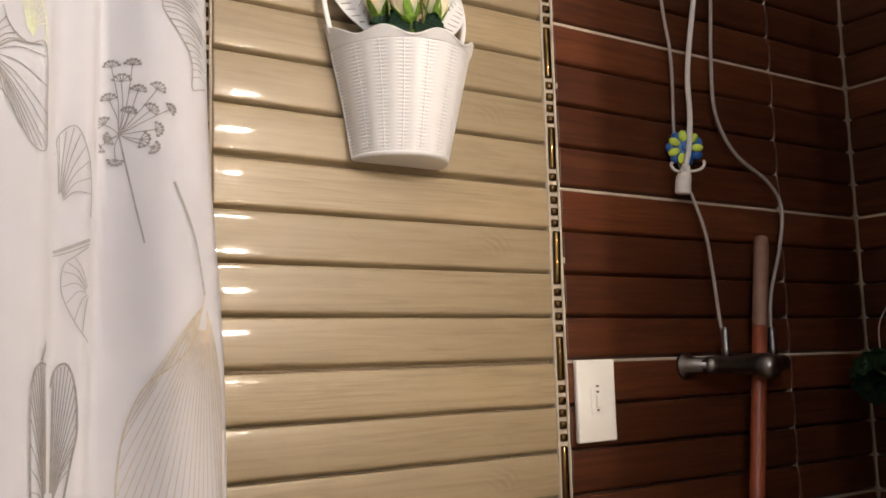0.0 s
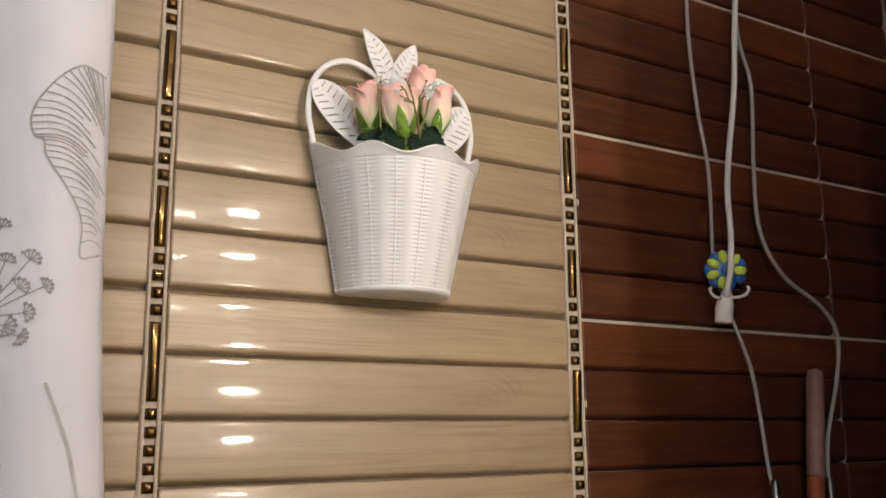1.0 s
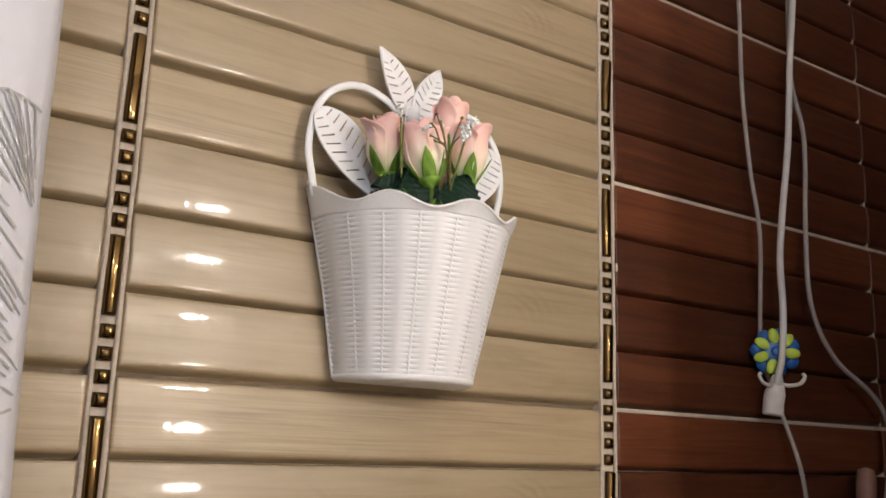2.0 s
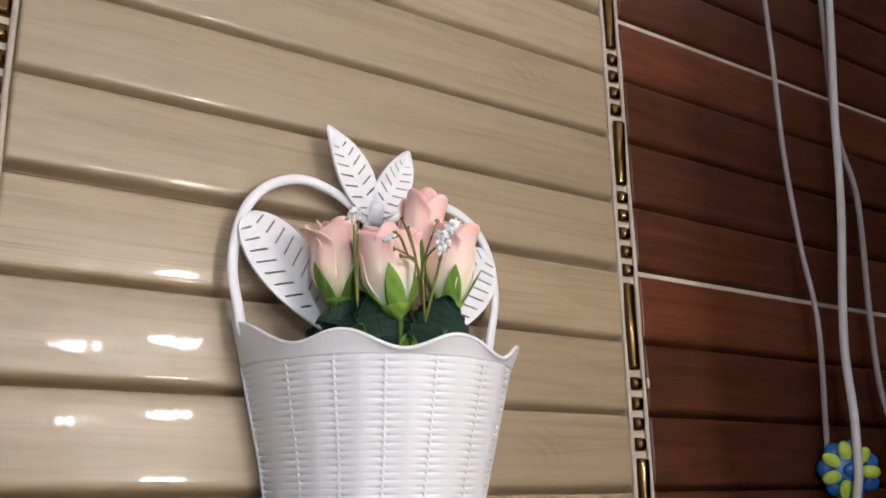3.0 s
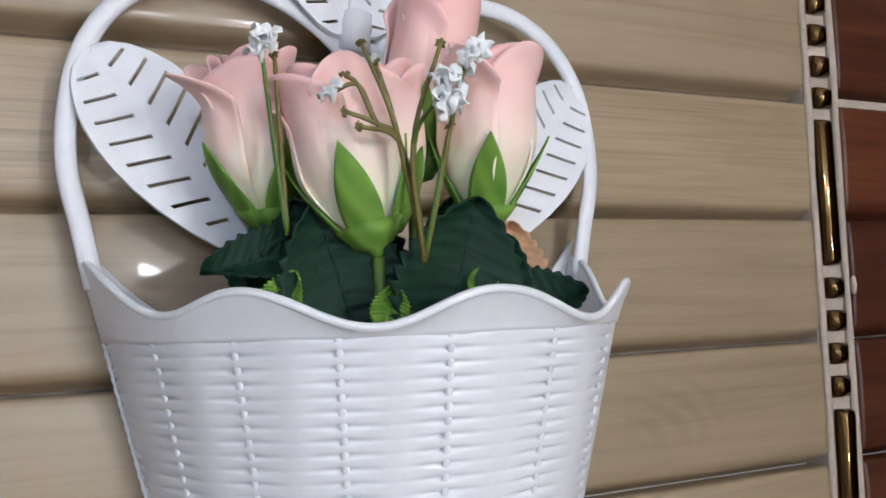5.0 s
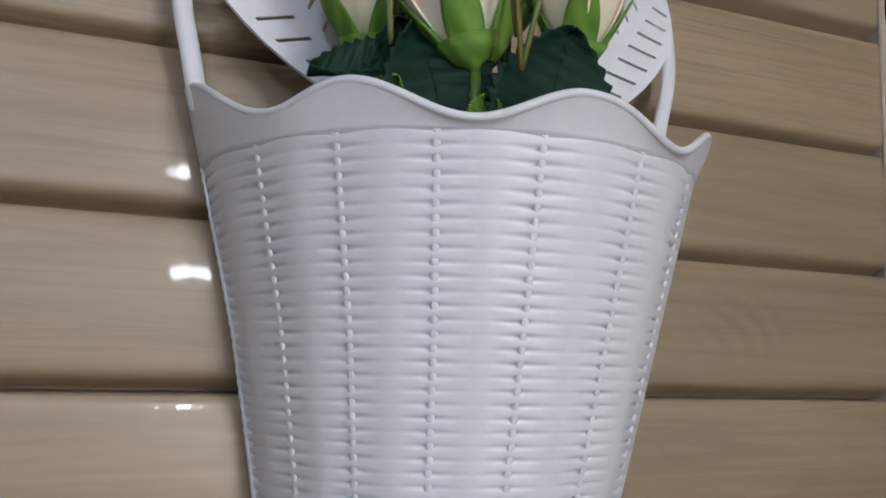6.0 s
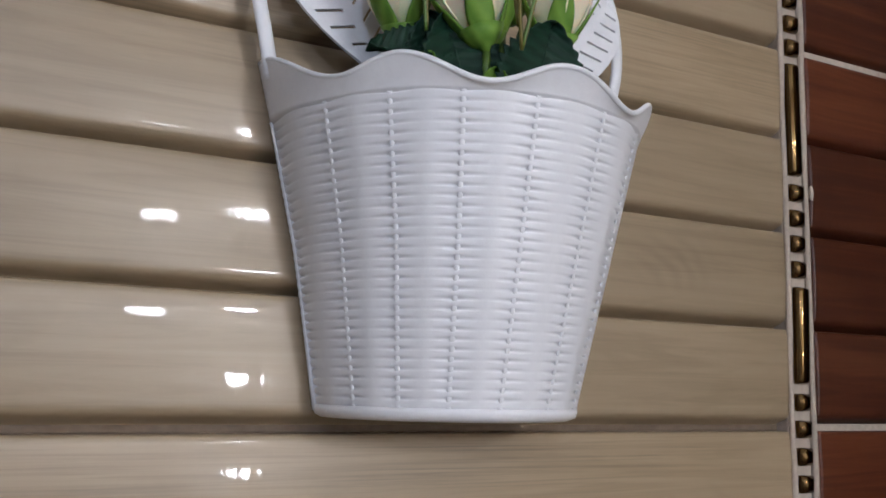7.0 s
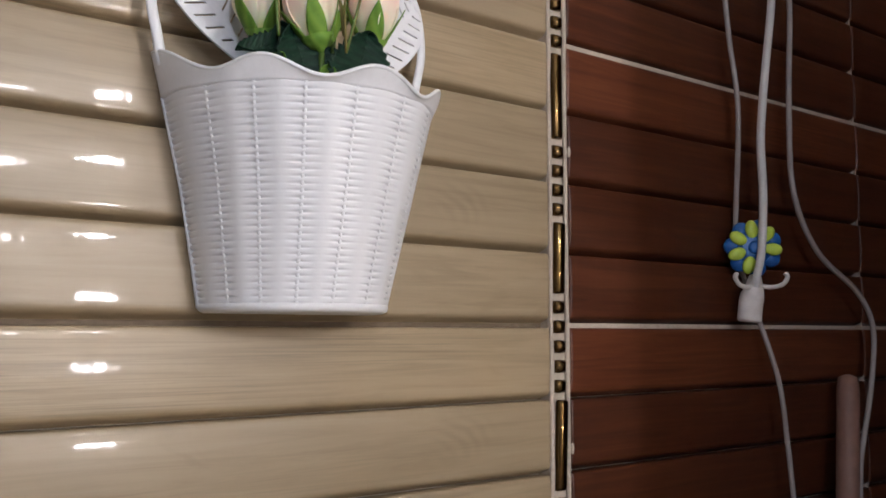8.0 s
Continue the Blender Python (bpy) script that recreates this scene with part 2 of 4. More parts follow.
def sheet(bm, f, nu, nv):
    """A grid of (nu + 1) by (nv + 1) points f(u, v) with u and v from 0 to 1."""
    g = [[bm.verts.new(f(i / nu, j / nv)) for j in range(nv + 1)] for i in range(nu + 1)]
    for i in range(nu):
        for j in range(nv):
            bm.faces.new((g[i][j], g[i + 1][j], g[i + 1][j + 1], g[i][j + 1]))
    return g


def thicken(ob, t, offset=0.0):
    s = ob.modifiers.new("thickness", "SOLIDIFY")
    s.thickness, s.offset = t, offset
    return ob


# ---- the tiled walls ----
ROW, STRIP, JOINT = 0.25, 0.0625, 0.003
CORNER = 0.724
TRIM_L, TRIM_R = (-0.5395, -0.519), (-0.0245, 0.0)
# board section: height above the board's foot, depth behind the face
BOARD = ((0.0, 0.0118), (0.0004, 0.0115), (0.0012, 0.0100), (0.0022, 0.0074), (0.0034, 0.0047), (0.0046, 0.0027), (0.0059, 0.0015), (0.0074, 0.0010), (0.0100, 0.0008), (0.0150, 0.00055), (0.022, 0.00027), (0.030, 0.00006), (0.036, 0.0), (0.044, 0.0001), (0.052, 0.0004), (0.0580, 0.0008), (0.0604, 0.0012), (0.0613, 0.0018), (0.0617, 0.0045), (0.0618, 0.0118))


def tile_mesh(width, material):
    """One glazed tile with four boards in relief; its foot's left corner at the origin, its face at y = 0."""
    bm = bmesh.new()
    for s in range(4):
        lo = s * STRIP + (JOINT / 2 if s == 0 else 0)
        hi = (s + 1) * STRIP - (JOINT / 2 if s == 3 else 0)
        k = (hi - lo) / STRIP
        ends = []
        for x, back in ((0.0, 0.0015), (0.0012, 0.0), (0.0030, 0.0), (width - 0.0030, 0.0), (width - 0.0012, 0.0), (width, 0.0015)):
            ends.append([bm.verts.new((x, d + back, lo + z * k)) for z, d in BOARD])
        for a, b in zip(ends, ends[1:]):
            for i in range(len(BOARD) - 1):
                bm.faces.new((a[i], b[i], b[i + 1], a[i + 1]))
        for e in (ends[0], ends[-1]):
            back = [bm.verts.new((v.co.x, 0.018, v.co.z)) for v in (e[0], e[-1])]
            bm.faces.new((*e, back[1], back[0]))
    return mesh_of("tile", bm, material)


def lay(parent, mesh, x, z, turn=0.0, at=(0, 0)):
    ob = new("tile", mesh)
    ob.parent = parent
    ob.matrix_basis = pose(at[0], at[1], 0, 0, 0, turn) @ pose(x, 0, z)


HIGH = 2.5
wall_north = structure("wall_north", box(bmesh.new(), (-2.0, 0.016, 0), (CORNER + 0.12, 0.14, HIGH)), PLASTER, "tiled bathroom wall in pale and dark brown wood-look boards")
wall_east = structure("wall_east", box(bmesh.new(), (CORNER + 0.016, -1.6, 0), (CORNER + 0.12, 0.016, HIGH)), PLASTER, "side wall with dark brown wood-look tiles")
cols = [(-2.0, TRIM_L[0] - 1.0 - JOINT - 0.0005, CREAM), (TRIM_L[0] - 1.0, TRIM_L[0] - 0.5 - JOINT, CREAM), (TRIM_L[0] - 0.5, TRIM_L[0], CREAM), (TRIM_L[1], TRIM_R[0], CREAM), (TRIM_R[1], 0.4995, BROWN), (0.5025, CORNER - 0.002, BROWN)]
for x0, x1, mat in cols:
    me = tile_mesh(x1 - x0, mat)
    odd = tile_mesh(x1 - x0, CREAM_OTHER) if mat is CREAM else me
    for row in range(int(HIGH / ROW)):
        lay(wall_north, odd if row % 2 else me, x0, row * ROW)
side_tile = tile_mesh(0.5 - JOINT, BROWN)
for col in range(3):
    for row in range(int(HIGH / ROW)):
        lay(wall_east, side_tile, 0.003 + col * 0.5, row * ROW, -90, (CORNER, 0))

# grout, a little behind the faces
bm = bmesh.new()
for row in range(int(HIGH / ROW) + 1):
    z = row * ROW
    box(bm, (TRIM_R[1], 0.0030, z - JOINT / 2 - 0.0006), (CORNER, 0.017, z + JOINT / 2 + 0.0006))
for x in (0.501, TRIM_L[0] - 0.5 - JOINT / 2, TRIM_L[0] - 1.0 - JOINT / 2):
    box(bm, (x - 0.0016, 0.0032, 0), (x + 0.0016, 0.017, HIGH))
box(bm, (CORNER - 0.004, 0.0005, 0), (CORNER + 0.001, 0.017, HIGH))
part("grout", bm, GROUT, wall_north, "pale thin grout lines", False)
bm = bmesh.new()
for row in range(int(HIGH / ROW) + 1):
    z = row * ROW
    box(bm, (-2.0, 0.0124, z - JOINT / 2 - 0.0006), (TRIM_L[0], 0.017, z + JOINT / 2 + 0.0006))
    box(bm, (TRIM_L[1], 0.0124, z - JOINT / 2 - 0.0006), (TRIM_R[0], 0.017, z + JOINT / 2 + 0.0006))
part("joint_filler", bm, FILLER, wall_north, "brown filler in the joints of the pale tiles", False)
bm = bmesh.new()
for row in range(int(HIGH / ROW) + 1):
    box(bm, (CORNER + 0.0020, -1.6, row * ROW - JOINT / 2 - 0.0005), (CORNER + 0.017, 0.0, row * ROW + JOINT / 2 + 0.0005))
for col in range(1, 4):
    box(bm, (CORNER + 0.0018, -col * 0.5 - 0.0035, 0), (CORNER + 0.017, -col * 0.5 + 0.0005, HIGH))
part("grout", bm, GROUT, wall_east, "pale thin grout lines", False)

# ---- gold mosaic trims ----


def gold_bar(width, length):
    """A bar of glazed gold with a rounded face, lying along z from its foot."""
    bm = bmesh.new()
    sec = [(-0.5, 0.0), (-0.5, 0.35), (-0.42, 0.75), (-0.22, 0.97), (0.0, 1.0), (0.22, 0.97), (0.42, 0.75), (0.5, 0.35), (0.5, 0.0)]
    rings = []
    for z, s, h in ((0, 0.92, 0.45), (0.0012, 1.0, 0.9), (0.003, 1.0, 1.0), (length - 0.003, 1.0, 1.0), (length - 0.0012, 1.0, 0.9), (length, 0.92, 0.45)):
        rings.append([bm.verts.new((a * width * s, 0.004 - b * h * 0.0062, z)) for a, b in sec])
    for a, b in zip(rings, rings[1:]):
        for i in range(len(sec) - 1):
            bm.faces.new((a[i], a[i + 1], b[i + 1], b[i]))
    bm.faces.new(rings[0])
    bm.faces.new(rings[-1][::-1])
    return mesh_of("gold_piece", bm, GOLD)


def gold_square(width, length):
    """A small pillow of glazed gold with slanting sides and a flat, tipped face."""
    bm = bmesh.new()
    rings = []
    for s, y in ((1.0, 0.004), (1.0, 0.0012), (0.90, -0.0004), (0.60, -0.0020), (0.34, -0.0027)):
        rings.append([bm.verts.new((x * width / 2 * s, y - 0.0003 * zz * s, length / 2 + zz * length / 2 * s)) for x, zz in ((-1, -1), (0, -1.04), (1, -1), (1.04, 0), (1, 1), (0, 1.04), (-1, 1), (-1.04, 0))])
    for a, b in zip(rings, rings[1:]):
        for i in range(8):
            bm.faces.new((a[i], a[(i + 1) % 8], b[(i + 1) % 8], b[i]))
    bm.faces.new(rings[-1])
    return mesh_of("gold_piece", bm, GOLD)


BAR_LONG, BAR_SHORT, SQUARE = gold_bar(0.0114, 0.0765), gold_bar(0.0114, 0.0620), gold_square(0.0112, 0.0108)


def gold_trim(name, x0, x1, top, first, second):
    """A vertical strip of gold bars and squares in pale grout, downwards from top in repeats of bar, squares, bar, squares."""
    bm = bmesh.new()
    box(bm, (x0 + 0.0003, 0.0036, 0), (x1 - 0.0003, 0.017, HIGH))
    strip = structure(name, bm, GROUT, "vertical strip of gold mosaic bars and squares in pale grout", "trim")
    rng = random.Random(name)
    for side in (x0 + 0.0026, x1 - 0.0026):
        bm = bmesh.new()
        pts = [Vector((side + rng.uniform(-0.0004, 0.0004), 0.0022, z * 0.03)) for z in range(int(HIGH / 0.03) + 1)]
        tube(bm, pts, [0.0021 + rng.uniform(-0.0004, 0.0005) for _ in pts], 8, 0.9)
        part("grout_bead", bm, GROUT, strip)
    z = top
    while z < HIGH - 0.31:
        z += 0.3032
    plan = [("bar", BAR_LONG, 0.0765)] + [("sq", SQUARE, 0.0108)] * first + [("bar", BAR_SHORT, 0.0620)] + [("sq", SQUARE, 0.0108)] * second
    gap = (0.3032 - sum(p[2] for p in plan)) / len(plan)
    while z > 0.32:
        for kind, me, length in plan:
            z -= length
            ob = new("gold_bar" if kind == "bar" else "gold_square", me)
            ob.parent = strip
            ob.matrix_basis = pose((x0 + x1) / 2 + rng.uniform(-0.0004, 0.0004), 0, z, rng.uniform(-2, 2), rng.uniform(-1, 1), rng.uniform(-2.5, 2.5))
            z -= gap
    return strip


gold_trim("trim_1", *TRIM_L, 1.7718, 5, 4)
strip = gold_trim("trim_2", *TRIM_R, 1.7397, 4, 5)
for z in (1.6530, 1.3950):
    bm = bmesh.new()
    lathe(bm, [(0.0008, -0.0050), (0.0015, -0.0030), (0.0018, 0.0), (0.0013, 0.0030), (0.0006, 0.0046)], Matrix.Translation((0.0, -0.0002, z)), 10)
    part("grout_drip", bm, GROUT, strip, "hardened drip of grout")

# ---- the rest of the room, out of sight ----
structure("floor", box(bmesh.new(), (-2.1, -1.7, -0.1), (CORNER + 0.12, 0.14, 0.0)), FLOOR, "brown stone-look bathroom floor", "floor")
structure("ceiling", box(bmesh.new(), (-2.1, -1.7, HIGH), (CORNER + 0.12, 0.14, HIGH + 0.1)), CEILING, "plain white painted ceiling", "ceiling")
structure("wall_south", box(bmesh.new(), (-2.1, -1.7, 0), (CORNER + 0.12, -1.6, HIGH)), PLASTER, "plain pale wall behind the camera")
structure("wall_west", box(bmesh.new(), (-2.1, -1.6, 0), (-2.0, 0.14, HIGH)), PLASTER, "plain pale side wall")
# added light blocker, placed to throw the shadow edge onto the dark tiles
structure("wall_partition", box(bmesh.new(), (0.072, -0.62, 0), (CORNER, -0.52, 2.12)), PLASTER, "unseen plain partition added to shade the shower corner")


# three lamps known from their reflections, plus a fixed substitute for a handheld torch
def unseen_lamp(x, y, z, power, tint):
    lamp = thing("unseen_lamp", "unseen round white glass lamp, lit", "lamp", "bathroom wall lamps", place=pose(x, y, z))
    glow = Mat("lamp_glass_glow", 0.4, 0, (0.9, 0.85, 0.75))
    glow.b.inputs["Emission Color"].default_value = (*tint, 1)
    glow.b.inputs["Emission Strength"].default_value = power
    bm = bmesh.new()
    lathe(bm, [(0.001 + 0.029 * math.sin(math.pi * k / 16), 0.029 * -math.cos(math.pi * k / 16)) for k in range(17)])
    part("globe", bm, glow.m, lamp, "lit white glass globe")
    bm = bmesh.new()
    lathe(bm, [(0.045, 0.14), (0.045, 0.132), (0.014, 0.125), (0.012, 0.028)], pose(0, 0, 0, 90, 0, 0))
    part("base", bm, CHROME, lamp, "chrome base of the unseen lamp")


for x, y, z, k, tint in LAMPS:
    unseen_lamp(x, y, z, LAMP_POWER * k, tint)

# ---- the wall basket ----
FOOT, WEAVE_TOP = 1.507, 1.6415
CX = -0.280


def basket_radii(z):
    k = (z - FOOT) / (1.66 - FOOT)
    return 0.0645 + k * 0.0345, 0.0665 + k * 0.0405


def basket_wall(turn, z, out=0.0):
    """A point of the front: turn 0 at the right corner by the wall, 180 at the left one."""
    a, b = basket_radii(z)
    t = radians(turn)
    c, s = math.cos(t), math.sin(t)
    if c < 0:
        a -= 0.0045 * min(1.0, 2 * (z - FOOT) / 0.153)
    c = math.copysign(abs(c) ** (0.94 if c > 0 else 1.0), c)
    s = abs(s) ** 0.94
    return Vector((CX + 0.002 - 0.0025 * (z - FOOT) / 0.15 + (a + out) * c, -0.005 - (b + out) * s, z))


SCALLOPS = ((0, 1.6680), (23, 1.6465), (45, 1.6555), (65, 1.6440), (88, 1.6535), (109, 1.6440), (132, 1.6553), (148, 1.6495), (180, 1.6690))


def rim_height(turn):
    for (a, za), (b, zb) in zip(SCALLOPS, SCALLOPS[1:]):
        if turn <= b:
            k = (1 - math.cos(math.pi * (turn - a) / (b - a))) / 2
            return za + (zb - za) * k
    return SCALLOPS[-1][1]


def rim_flare(turn):
    """How far the lip leans out, most at the front."""
    return 0.0032 * math.sin(radians(turn)) ** 2


basket = thing("wall_basket", "white plastic wicker-look hanging basket with heart handle on the wall", "basket")

# shell with a plain scalloped rim, open above, with a flat back
bm = bmesh.new()
NT = 144


LEVELS = 18


def shell_point(i, j, inner):
    turn = 180 * i / NT
    if j < 6:
        z, out = FOOT + 0.002 + (WEAVE_TOP - 0.0010 - FOOT - 0.002) * j / 5, -0.0042
    else:
        k = (j - 6) / (LEVELS - 6)
        z = WEAVE_TOP + 0.0002 + (rim_height(turn) - WEAVE_TOP - 0.0002) * k
        out = 0.0004 + 0.0006 * k + rim_flare(turn) * k**1.5
    return basket_wall(turn, z, -0.0062 if inner and j < 6 else out - (0.0022 if inner else 0))


outer = [[bm.verts.new(shell_point(i, j, False)) for j in range(LEVELS + 1)] for i in range(NT + 1)]
inner = [[bm.verts.new(shell_point(i, j, True)) for j in range(LEVELS + 1)] for i in range(NT + 1)]
for i in range(NT):
    for j in range(LEVELS):
        bm.faces.new((outer[i][j], outer[i + 1][j], outer[i + 1][j + 1], outer[i][j + 1]))
        bm.faces.new((inner[i][j], inner[i][j + 1], inner[i + 1][j + 1], inner[i + 1][j]))
    bm.faces.new((outer[i][LEVELS], outer[i + 1][LEVELS], inner[i + 1][LEVELS], inner[i][LEVELS]))
    bm.faces.new((outer[i][0], inner[i][0], inner[i + 1][0], outer[i + 1][0]))
for e in (0, NT):
    for j in range(LEVELS):
        bm.faces.new((outer[e][j], outer[e][j + 1], inner[e][j + 1], inner[e][j]))
shell = part("shell", bm, PLASTIC, basket, "white shell with a scalloped rim")

# rolled edge along the rim
bm = bmesh.new()
tube(bm, [basket_wall(180 * i / NT, rim_height(180 * i / NT), rim_flare(180 * i / NT) - 0.0002) for i in range(NT + 1)], 0.0014, 8)
part("rim", bm, PLASTIC, shell)

# flat back, lower in the middle, and the foot
bm = bmesh.new()


def back_point(u, v):
    a_lo, a_hi = basket_radii(FOOT)[0], basket_radii(1.655)[0]
    top = 1.640 + 0.036 * abs(2 * u - 1) ** 5
    z = FOOT + 0.002 + (top - FOOT - 0.002) * v
    a = basket_radii(z)[0] - 0.001
    low = a - 0.0045 * min(1.0, 2 * (z - FOOT) / 0.153)
    return Vector((CX - low + (a + low) * u, -0.0050, z))


sheet(bm, back_point, 40, 16)
thicken(part("back_panel", bm, PLASTIC, basket), 0.002)
bm = bmesh.new()
low = []
for z, out in ((FOOT - 0.001, -0.003), (FOOT + 0.0005, 0.0003), (FOOT + 0.0028, 0.0006), (FOOT + 0.0048, 0.0)):
    low.append([bm.verts.new(basket_wall(180 * i / 72, z, out)) for i in range(73)])
for a, b in zip(low, low[1:]):
    for i in range(72):
        bm.faces.new((a[i], a[i + 1], b[i + 1], b[i]))
bm.faces.new(low[0])
bm.faces.new(low[-1][::-1])
part("foot", bm, PLASTIC, basket, "plain band round the foot")

# woven bands between nine stakes: rows that bulge between the stakes and pinch in beside them
WEAVE_ROWS = 31
PITCH = (WEAVE_TOP - FOOT - 0.0045) / WEAVE_ROWS
STAKES = (0, 24, 48, 73, 95, 115.5, 135, 155, 180)
bm = bmesh.new()
ROWS_N = WEAVE_ROWS
Z0 = FOOT + 0.0045


def weave_point(i, j):
    turn = 180 * i / 240
    cell = next((turn - a) / (c - a) for a, c in zip(STAKES, STAKES[1:]) if turn <= c)
    mid = max(0.0, math.sin(math.pi * cell)) ** 0.75
    row, f = divmod(j, 7)
    f = f / 7
    lens = 1 - abs(2 * f - 1) ** 4.5
    z = Z0 + (row + f) * PITCH
    out = -0.0036 + 0.0034 * mid + lens * (0.00008 + 0.0032 * (1 - mid) ** 1.4)
    return basket_wall(turn, z, out)


grid = [[bm.verts.new(weave_point(i, j)) for j in range(ROWS_N * 7 + 1)] for i in range(241)]
for i in range(240):
    for j in range(ROWS_N * 7):
        bm.faces.new((grid[i][j], grid[i + 1][j], grid[i + 1][j + 1], grid[i][j + 1]))
weave = part("weave", bm, PLASTIC, basket, "rows of moulded weave")
for s in range(9):
    bm = bmesh.new()
    pts, rad = [], []
    for j in range(ROWS_N * 4 + 1):
        z = Z0 + j * PITCH / 4
        beat = math.cos(2 * math.pi * j / 4)
        pts.append(basket_wall(STAKES[s], z, -0.00105 + 0.00012 * beat + (0.0010 if s in (0, 8) else 0)))
        rad.append(0.00115 + 0.00010 * beat)
    t = radians(STAKES[s])
    tube(bm, pts, rad, 8, 0.55, (math.cos(t), -math.sin(t), 0))
    part("stake", bm, PLASTIC, weave)

# heart-shaped handle
HY = -0.0135
HX = -0.2775
half = [(0.0962, 1.660), (0.1003, 1.680), (0.1045, 1.700), (0.1040, 1.720), (0.0990, 1.741), (0.0875, 1.758), (0.0710, 1.7685), (0.0530, 1.7715), (0.0320, 1.7660), (0.0150, 1.7560), (0.0030, 1.7440), (0.0000, 1.7370)]
for side in (-1, 1):
    bm = bmesh.new()
    tube(bm, spline([(HX + side * x, HY, z) for x, z in half], 8), 0.0036, 10, 0.62)
    part("handle", bm, PLASTIC, basket, "arched half of the heart handle")
bm = bmesh.new()
tube(bm, spline([(HX + 0.010 * math.cos(a), HY - 0.002, 1.740 + 0.010 * math.sin(a)) for a in (math.pi * 2 * k / 10 for k in range(11))], 4), 0.0024, 8)
part("ring", bm, PLASTIC, basket)
bm = bmesh.new()
lathe(bm, [(0.004, -0.0085), (0.0058, -0.0075), (0.0062, -0.002), (0.0055, 0.0), (0.0062, 0.002), (0.0058, 0.0075), (0.004, 0.0085)], pose(HX - 0.002, HY - 0.003, 1.7545, 0, 8, 0), 20)
part("knot", bm, PLASTIC, basket, "white moulded knot below the leaves")


def slotted_leaf(foot, tip, width, belly=0.8, pairs=7, rise=0.10):
    """A flat leaf with a row of slanting slots on each side of its midrib."""
    foot, tip = Vector(foot), Vector(tip)
    along = tip - foot
    length = along.length
    along.normalize()
    across = along.cross(Vector((0, 1, 0)))
    bm = bmesh.new()
    us = [0.0, 0.05]
    for i in range(pairs):
        a = 0.10 + 0.74 * i / pairs
        us += [a, a + 0.74 / pairs * 0.16]
    us += [0.88, 0.93, 0.97, 1.0]
    vs = [0.0, 0.16, 0.42, 0.64, 0.80, 0.92, 1.0]

    def place(u, v, side):
        uu = u + rise * v * math.sin(math.pi * min(1, u))
        w = width / 2 * math.sin(math.pi * min(1.0, uu) ** belly) ** 0.75 if 0 < uu < 1 else 0.0
        lift = -0.0045 * math.sin(math.pi * u) - 0.0015 * v * v
        return foot + along * length * uu + across * side * w * v + Vector((0, lift, 0))

    for side in (-1, 1):
        g = [[bm.verts.new(place(u, v, side)) for v in vs] for u in us]
        for i in range(len(us) - 1):
            slot = 2 <= i < 2 + 2 * pairs and (i - 2) % 2 == 0
            reach = 3 if i < 2 + 2 * (pairs - 1) else 2
            for j in range(len(vs) - 1):
                if slot and 1 <= j <= reach:
                    continue
                bm.faces.new((g[i][j], g[i + 1][j], g[i + 1][j + 1], g[i][j + 1]))
    bmesh.ops.remove_doubles(bm, verts=bm.verts, dist=0.00005)
    thicken(part("leaf", bm, PLASTIC, basket, "flat white leaf cut with slanting slots", False), 0.0016)


slotted_leaf((HX - 0.004, HY - 0.002, 1.7520), (-0.3165, HY, 1.8150), 0.0285)
slotted_leaf((HX - 0.001, HY - 0.002, 1.7520), (-0.2495, HY, 1.8090), 0.0265)
slotted_leaf((-0.3765, HY, 1.7410), (-0.3130, HY - 0.008, 1.6640), 0.0420, 0.72, 8, -0.10)
slotted_leaf((2 * HX + 0.3765, HY, 1.7410), (2 * HX + 0.3130, HY - 0.008, 1.6640), 0.0420, 0.72, 8, -0.10)

# ---- artificial roses ----


